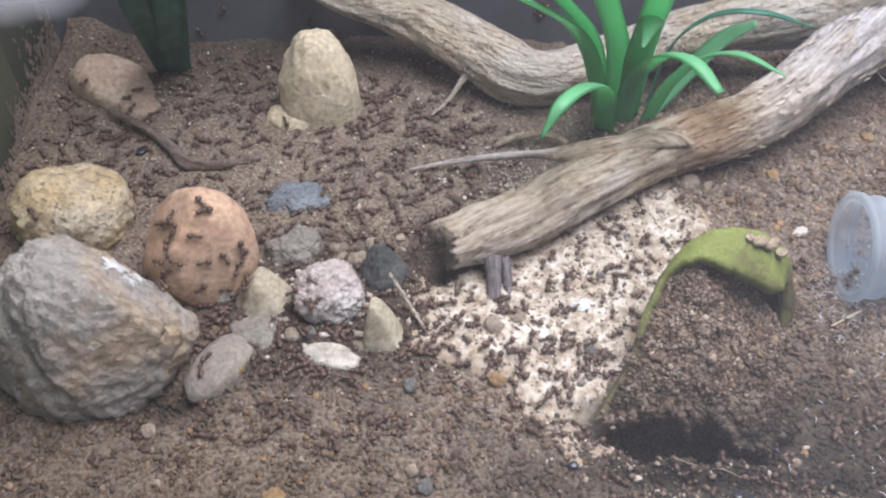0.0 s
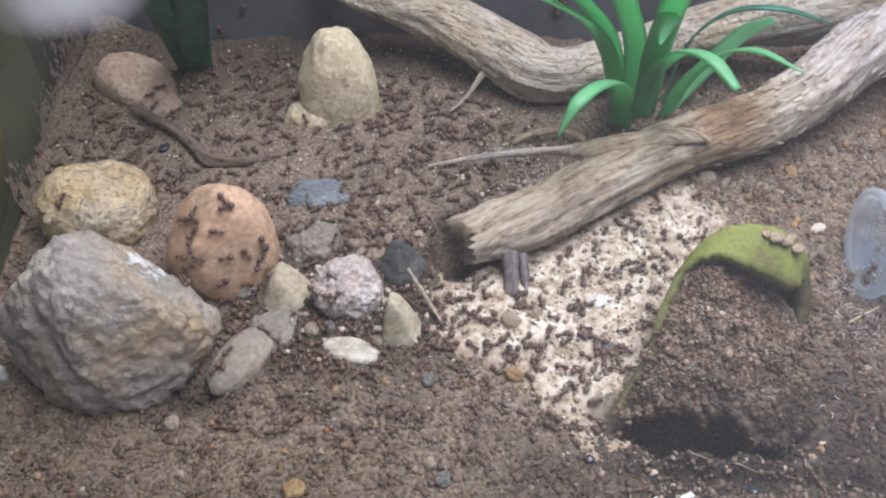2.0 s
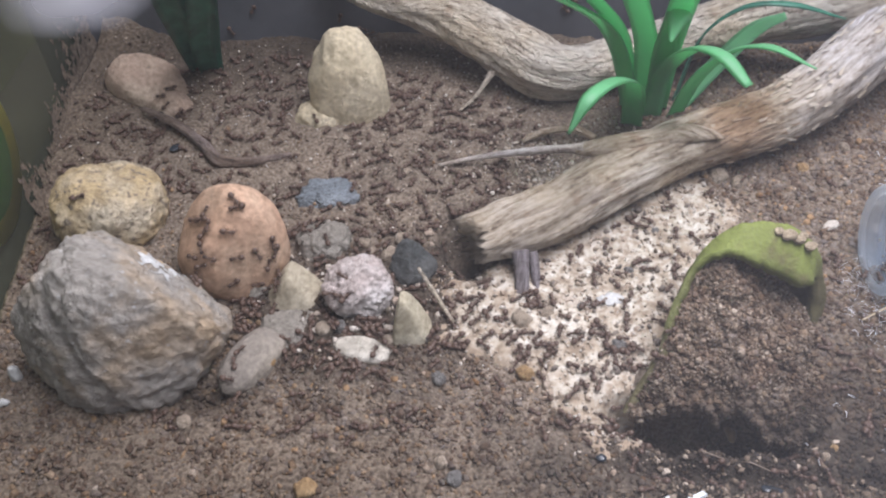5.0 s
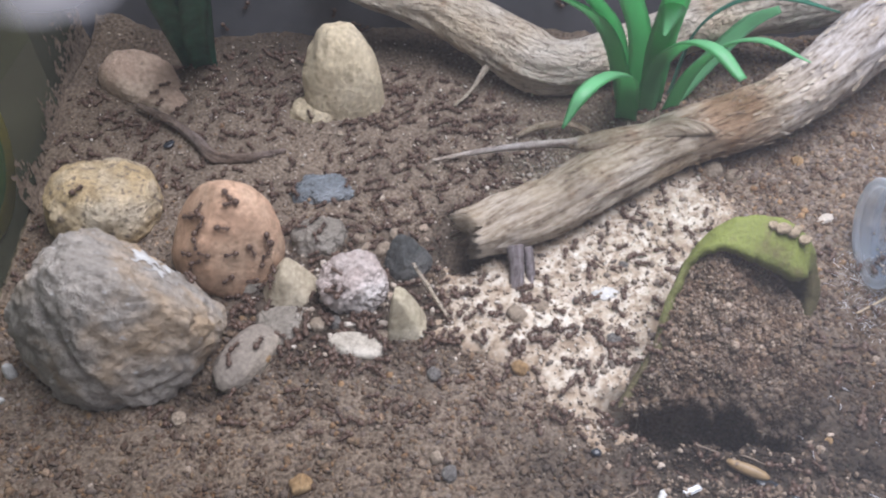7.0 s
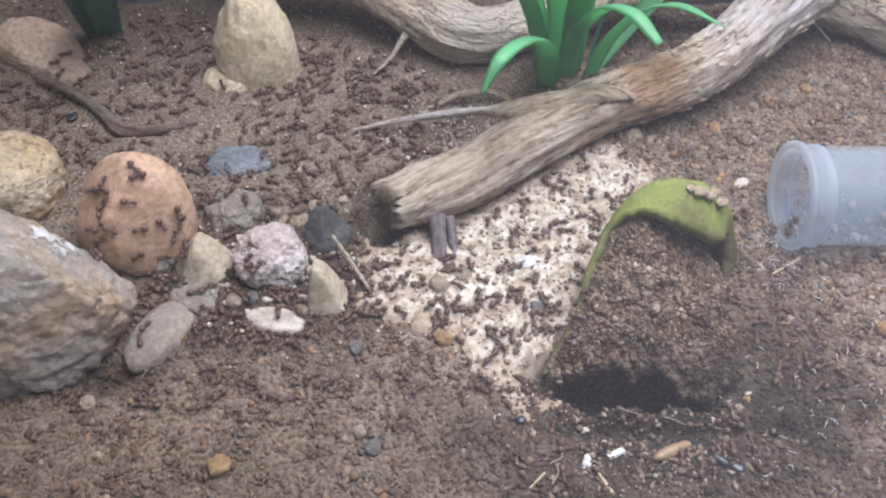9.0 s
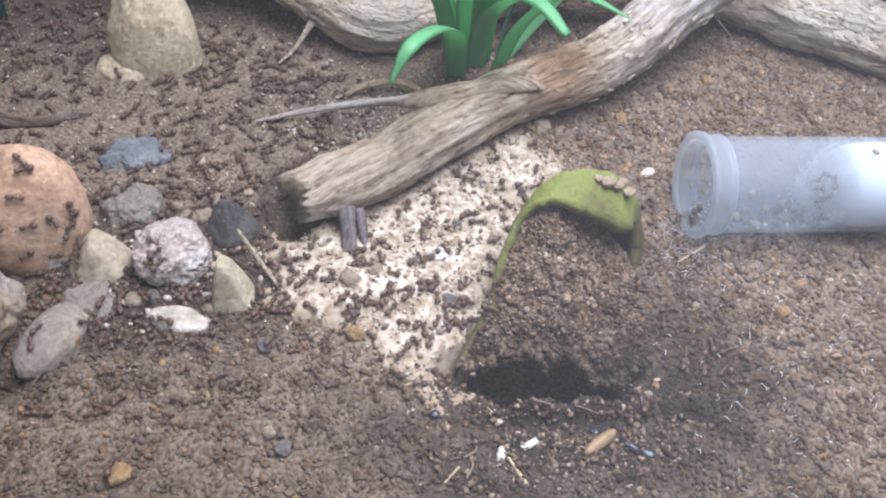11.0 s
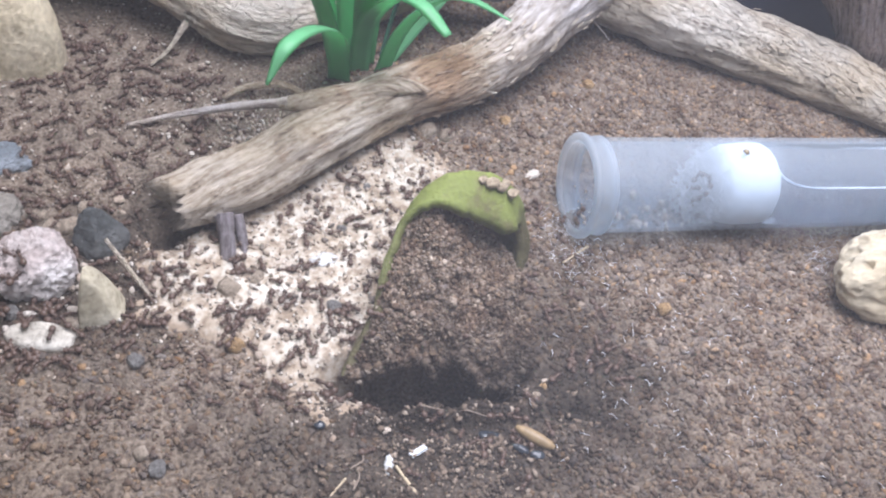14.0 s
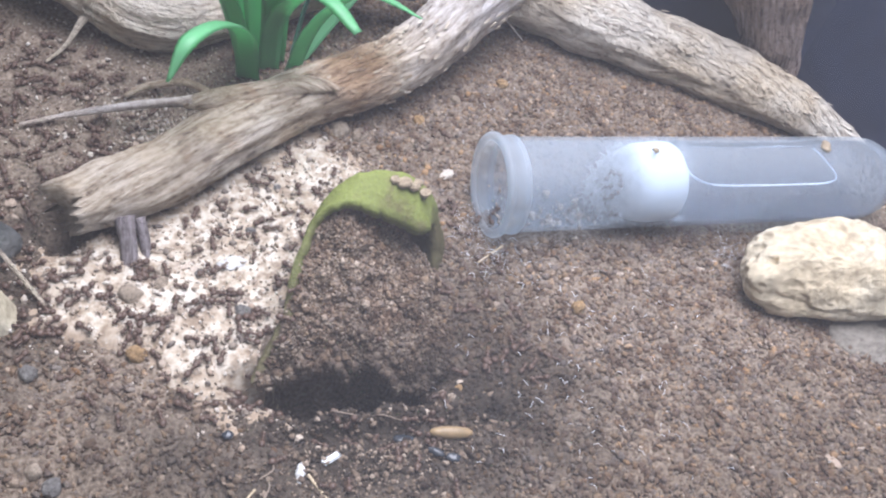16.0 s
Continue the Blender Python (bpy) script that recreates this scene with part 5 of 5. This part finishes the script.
def stance(where, normal, heading):
    up = (normal * 0.85 + Vector((0, 0, 0.15))).normalized()
    ahead = Vector((math.cos(heading), math.sin(heading), 0))
    ahead = (ahead - up * ahead.dot(up)).normalized()
    m = Matrix((ahead, up.cross(ahead), up)).transposed().to_4x4()
    return Matrix.Translation(where + up * 0.00015) @ m


# zones: middle, half size, share, and how lively the ants are
ZONES = [((-24, -13), (22, 18), 95, 0.6), ((-46.5, -12.5), (8.5, 8.0), 26, 0.3), ((-40, 38), (52, 32), 270, 0.45), ((-5, 25), (25, 25), 100, 0.45), ((25, -14), (36, 36), 88, 0.75),
         ((-10, -38), (50, 12), 75, 0.4), ((74, -28), (8, 24), 40, 0.6), ((110, -25), (70, 55), 40, 0.5), ((44, -55), (18, 7), 24, 0.6), ((-34, -26), (16, 10), 50, 0.5), ((-88, 20), (12, 45), 55, 0.4),
         ((-40, 60), (30, 14), 70, 0.5), ((8, -26), (18, 10), 22, 0.6)]
MOVES = []


def build_ants():
    bpy.context.view_layer.update()
    graph = bpy.context.evaluated_depsgraph_get()
    rng = random.Random(11)
    first = build_ant()
    singles, crowd = 0, []
    total = sum(z[2] for z in ZONES)
    for (mx, my), (sx, sy), share, lively in ZONES:
        for k in range(share):
            for _ in range(40):
                x, y = mx + rng.uniform(-sx, sx), my + rng.uniform(-sy, sy)
                if mx == 25 and patch_depth(x, y) < -1:
                    continue
                if not (left_edge(y) + 1.5 < x < 200 and -90 < y < 76) or ((x + 2.2) / 4) ** 2 + ((y - 0.5) / 8) ** 2 < 1:
                    continue
                where, normal, kind = footing(graph, x, y, slant=0.42 if mx == -46.5 else 0.0)
                if (kind in ("trunk", "shell") and rng.random() < 0.75) or (kind == "stone" and mx != -46.5 and rng.random() < 0.88) or normal.z < (0.05 if mx == -46.5 else 0.25):
                    continue
                break
            heading = rng.uniform(-math.pi, math.pi)
            size = rng.uniform(0.85, 1.12)
            if rng.random() < 300 / total and singles < 299:
                ant = first if singles == 0 else copy_thing(first, Matrix())
                singles += 1
                ant.scale = (size,) * 3
                ant.matrix_basis = stance(where, normal, heading) @ Matrix.Diagonal((size, size, size, 1))
                if rng.random() < lively and mx != -46.5:
                    MOVES.append((ant, roam(graph, rng, x, y, heading, rng.choice((0.8, 1.5, 2.5, 4.5, 6.0)))))
            else:
                crowd.append(stance(where, normal, heading) @ Matrix.Diagonal((size, size, size, 1)))
    # on the back wall
    for k in range(34):
        x, z = rng.uniform(-70, 30), rng.uniform(4, 34)
        m = pose(x * MM, 79.9 * MM, z * MM, 90, 0, 0) @ pose(0, 0, 0, 0, 0, rng.uniform(0, 360))
        crowd.append(m)
    # in the tube
    for x, y, z in ((1.5, -2, -8.9), (3.5, 1, -9.1), (-1.2, -1.5, -8.9), (10, 2, -8.9), (16, -3, -8.6), (22, 1, -9.0), (19, -5, -7.6), (13, -4, -8.2), (8, -5, -7.6)):
        crowd.append(TUBE_AT @ pose(x * MM, y * MM, z * MM, math.degrees(math.atan2(y, -z)), 0, 0) @ pose(0, 0, 0, 0, 0, rng.uniform(0, 360)))
    for x, y, z in ((29.8, -3, 5.0), (29.4, -1, 3.0), (30.2, -4.5, 4.5), (29.4, -4, -1.0), (30.6, -6.5, -3.5), (29.2, -2.5, 1.0), (29.4, -5.5, 1.5)):
        crowd.append(TUBE_AT @ pose((x - 2.8) * MM, y * MM, z * MM, 0, -70, 0) @ pose(0, 0, 0, 0, 0, rng.uniform(0, 360)))
    base = joined([ANT_PARTS["head"], ANT_PARTS["thorax"], ANT_PARTS["gaster"], *LEG_PARTS, *FEELERS])
    v0, quads = np.array(base[0]), np.array(base[1])
    tris0 = np.vstack([quads[:, [0, 1, 2]], quads[:, [0, 2, 3]]])
    verts = np.vstack([(v0 * MM) @ np.array(m.to_3x3()).T + np.array(m.translation) for m in crowd]) / MM
    tris = np.vstack([tris0 + k * len(v0) for k in range(len(crowd))])
    tagged(new("ant_crowd", big_mesh("ant_crowd", verts, tris, ANT, True)), "crowd of small dark reddish-brown worker ants", "ants", kind="stuff")


def roam(graph, rng, x, y, heading, speed):
    """Rows of an ant's wandering about its place, every half second."""
    rows, hx, hy = [], x, y
    resting = 0
    for k in range(33):
        where, normal, _ = footing(graph, x, y)
        rows.append((k * 0.5, stance(where, normal, heading)))
        if resting:
            resting -= 1
            heading += rng.uniform(-0.2, 0.2)
            continue
        if rng.random() < 0.12:
            resting = rng.randint(1, 4)
        turn = rng.uniform(-0.7, 0.7)
        back = math.atan2(hy - y, hx - x) - heading
        back = (back + math.pi) % (2 * math.pi) - math.pi
        if math.hypot(hx - x, hy - y) > 4 + 2.5 * speed:
            turn = max(-1.1, min(1.1, back))
        step = speed * 0.5 * rng.uniform(0.5, 1.2)
        nx, ny = x + step * math.cos(heading + turn), y + step * math.sin(heading + turn)
        w2, n2, _ = footing(graph, nx, ny)
        if abs(w2.z - where.z) > 0.0022 or n2.z < 0.3:
            heading += 1.0
            continue
        heading += turn
        x, y = nx, ny
    return rows


build_ants()

# a seed husk that ants haul out of the burrow
husk = thing("seed_husk", "slender tan seed husk hauled about by ants", "seed husk")
part("shell", lathe("husk", [(-3.8, 0.05), (-3.6, 0.45), (-2.6, 0.85), (-0.8, 1.08), (1.0, 1.05), (2.6, 0.8), (3.5, 0.5), (3.8, 0.05)], HUSK, 16, 0.05), husk)
HUSK_ROWS = [(0.0, 47, -38, 75), (4.2, 47, -38, 75), (5.2, 49, -43, 90), (6.3, 53.0, -52.5, 100), (6.5, 52.4, -52.7, 106), (7.0, 48.2, -54.8, 152), (7.5, 48, -57.4, 175), (8.0, 48, -59.6, 197), (8.5, 46.6, -59.8, 200), (9.0, 47, -59.8, 200),
             (11.5, 49.5, -61, 212), (12.5, 50.4, -60.8, 206), (12.8, 53, -61.5, 165), (13.0, 54.7, -61.8, 118), (13.5, 56, -61.3, 130), (14.0, 57.4, -60.7, 138), (15.0, 57.8, -59.8, 155), (16.0, 58, -59.4, 168)]

# ---- soil grains, crumbs ----
ICO = bmesh.new()
bmesh.ops.create_icosphere(ICO, subdivisions=1, radius=1)
ICO_V = np.array([v.co[:] for v in ICO.verts])
ICO_F = np.array([[v.index for v in f.verts] for f in ICO.faces])
ICO.free()
KINDS = []
for k in range(12):
    r = np.random.RandomState(k)
    v = ICO_V * (1 + r.uniform(-0.5, 0.38, (len(ICO_V), 1))) * r.uniform(0.5, 1.3, (1, 3))
    KINDS.append(v)


def scatter(name, places, sizes, material, label, category, seed, parent=None):
    r = np.random.RandomState(seed)
    n = len(places)
    kind = np.array(KINDS)[r.randint(0, len(KINDS), n)]
    q = r.normal(size=(n, 4))
    q /= np.linalg.norm(q, axis=1, keepdims=True)
    w, x, y, z = q.T
    turn = np.stack([1 - 2 * (y * y + z * z), 2 * (x * y - z * w), 2 * (x * z + y * w), 2 * (x * y + z * w), 1 - 2 * (x * x + z * z), 2 * (y * z - x * w),
                     2 * (x * z - y * w), 2 * (y * z + x * w), 1 - 2 * (x * x + y * y)], 1).reshape(n, 3, 3)
    verts = np.einsum("nij,nkj->nki", turn, kind) * np.asarray(sizes)[:, None, None] + np.asarray(places)[:, None, :]
    tris = (ICO_F[None] + (np.arange(n) * len(ICO_V))[:, None, None]).reshape(-1, 3)
    ob = new(name, big_mesh(name, verts.reshape(-1, 3), tris, material))
    return tagged(ob, label, category, kind="stuff")


def grain_size(x, y, r):
    """Radius of a soil grain: coarse granules in front and by the tube, finer earth at the back."""
    fine = max(0.0, min(1.0, (y + 30) / 35)) * max(0.0, min(1.0, (55 - x) / 30))
    return (0.38 + 0.14 * max(0.0, min(1.0, (x - 40) / 40)) - 0.13 * fine) * math.exp(0.42 * r)


def in_tube(x, y):
    """Whether a place lies under the tube."""
    q = TUBE_AT.inverted() @ Vector((x * MM, y * MM, 0.01))
    return -0.001 < q.x < 0.112 and abs(q.y) < 0.007


def build_grains():
    rng = random.Random(3)
    places, sizes, near = [], [], []
    while len(places) < 84000:
        x, y = rng.uniform(-110, 215), rng.uniform(-95, 79)
        if x < left_edge(y) + 0.6 or x > 150 and y > 40 or y < -62 - 0.16 * max(0, x) - 4:
            continue
        d = patch_depth(x, y) if -14 < x < 68 and -56 < y < 30 else -50
        if d > -1 and rng.random() < (0.985 if d > 3 else 0.85):
            continue
        s = grain_size(x, y, rng.gauss(0, 1))
        if rng.random() < 0.02:
            s *= 1.5
        back = max(0.0, min(1.0, (y + 5) / 25)) * max(0.0, min(1.0, (48 - x) / 20))
        if rng.random() < 0.82 * back or ((x + 2.2) / 4) ** 2 + ((y - 0.5) / 8) ** 2 < 1 or in_tube(x, y) or (((x - PIT[0]) / 16) ** 2 + ((y - PIT[1]) / 6.4) ** 2 < 1 and rng.random() < 0.85):
            continue
        s = min(s, 0.85)
        p = (x, y, ground_height(x, y) + s * rng.uniform(-0.5, 0.4))
        if len(near) < 300 and -80 < x < 120 and y < -48 and rng.random() < 0.25:
            near.append((p, min(s * 1.15, 0.65)))
        else:
            places.append(p)
            sizes.append(s)
    scatter("soil_grains", places, sizes, GRAIN, "loose granules of brown soil", "soil grains", 1)
    shared = [big_mesh("grain", v, ICO_F, GRAIN) for v in KINDS]
    for k, (p, s) in enumerate(near):
        g = part("grain", shared[k % len(shared)], ground)
        g.matrix_basis = Matrix.LocRotScale(Vector(p) * MM, Euler((k, 2.1 * k, 0.7 * k)), (s, s, s))
    # on the heap
    places, sizes = [], []
    for _ in range(17000):
        a, r = rng.random(), math.sqrt(rng.random())
        p = heap_point(a, r * 0.98)
        places.append((p.x + rng.uniform(-0.4, 0.4), p.y + rng.uniform(-0.4, 0.4), p.z + rng.uniform(-0.2, 0.5)))
        sizes.append(min(0.65, 0.185 * math.exp(0.55 * rng.gauss(0, 1))))
    for _ in range(260):
        a, r = rng.random(), math.sqrt(rng.random())
        places.append(tuple(heap_point(a, r * 0.95)))
        sizes.append(rng.uniform(0.5, 0.95))
    for _ in range(1500):
        a = rng.choice((0.0, 1.0))
        p = heap_point(a, rng.random() * 0.95)
        places.append((p.x, p.y - rng.uniform(0, 1.2), p.z + rng.uniform(-1.4, 0.8)))
        sizes.append(min(0.8, 0.38 * math.exp(0.45 * rng.gauss(0, 1))))
    scatter("heap_grains", places, sizes, HEAP_GRAIN, "loose granules of soil on the heap", "soil grains", 2)
    # debris in the tube
    places, sizes = [], []
    for _ in range(190):
        x, t = 3 + 26 * rng.random() ** 1.2, rng.gauss(0, 0.4)
        q = TUBE_AT @ (Vector((x, 8.8 * math.sin(t), -8.8 * math.cos(t))) * MM)
        places.append(tuple(q / MM))
        sizes.append(0.34 * math.exp(0.5 * rng.gauss(0, 1)))
    scatter("tube_debris", places, sizes, CRUMB, "beige crumbs lying inside the tube", "crumbs", 5)
    # crumbs on the food
    places, sizes = [], []
    while len(places) < 2600:
        x, y = rng.uniform(-14, 68), rng.uniform(-58, 30)
        d = patch_depth(x, y)
        if d < -5 or (d < 0 and rng.random() < 0.6):
            continue
        places.append((x, y, ground_height(x, y) + max(0.0, min(0.85, d * 0.16 + 0.2)) + rng.uniform(-0.2, 0.3)))
        sizes.append(min(0.7, 0.26 * math.exp(0.45 * rng.gauss(0, 1))))
    for _ in range(520):
        x, y = rng.gauss(21, 3.6), rng.gauss(18, 2.6)
        places.append((x, y, ground_height(x, y) + rng.uniform(0.2, 0.8)))
        sizes.append(0.4 * math.exp(0.4 * rng.gauss(0, 1)))
    # pale specks in the earth at the back
    specks, speck_sizes = [], []
    while len(specks) < 1700:
        x, y = rng.uniform(-100, 35), rng.uniform(2, 76)
        if x > left_edge(y) + 2:
            specks.append((x, y, ground_height(x, y) + rng.uniform(0.1, 0.7)))
            speck_sizes.append(min(0.55, 0.2 * math.exp(0.45 * rng.gauss(0, 1))))
    for _ in range(700):
        x, y = rng.gauss(17, 11), rng.gauss(28, 9)
        specks.append((x, y, ground_height(x, y) + rng.uniform(0.2, 0.8)))
        speck_sizes.append(min(0.6, 0.26 * math.exp(0.45 * rng.gauss(0, 1))))
    scatter("pale_specks", specks, speck_sizes, CRUMB, "pale specks scattered over the earth", "specks", 9)
    # chips and dust between the stones
    chips, chip_sizes = [], []
    for _ in range(420):
        x, y = rng.gauss(-22, 11), rng.gauss(-13, 9)
        chips.append((x, y, ground_height(x, y) + rng.uniform(0.0, 0.5)))
        chip_sizes.append(min(1.2, 0.42 * math.exp(0.5 * rng.gauss(0, 1))))
    scatter("stone_chips", chips, chip_sizes, CRUMB, "pale stone chips and dust between the stones", "chips", 7)
    # crumbs thrown out of the burrow
    spoil, spoil_sizes = [], []
    while len(spoil) < 900:
        x, y = rng.gauss(44, 12), rng.gauss(-60, 5.5)
        if y > -50 or abs(y + 55.5) < 2.2 and rng.random() < 0.8:
            continue
        spoil.append((x, y, ground_height(x, y) + rng.uniform(0.1, 0.6)))
        spoil_sizes.append(min(0.8, 0.31 * math.exp(0.45 * rng.gauss(0, 1))))
    scatter("spoil_crumbs", spoil, spoil_sizes, SPOIL, "drier crumbs of soil thrown out of the burrow", "soil crumbs", 8)
    grit, grit_sizes = [], []
    while len(grit) < 330:
        x, y = rng.uniform(-8, 62), rng.uniform(-52, 24)
        d = patch_depth(x, y)
        if d > 0:
            grit.append((x, y, ground_height(x, y) + min(0.9, d * 0.16 + 0.2) + 0.2))
            grit_sizes.append(rng.uniform(0.25, 0.75))
    scatter("dark_grit", grit, grit_sizes, GRIT, "rounded grey-brown grit lying on the food powder", "grit", 6)
    scatter("food_crumbs", places, sizes, CRUMB, "pale crumbs scattered over the food patch", "crumbs", 4)


build_grains()


def motions():
    for ant, rows in MOVES:
        walk(ant, rows)
    walk(husk, [(t, pose(x * MM, y * MM, (ground_height(x, y) + 1.1) * MM, 0, 0, a)) for t, x, y, a in HUSK_ROWS])


motions()
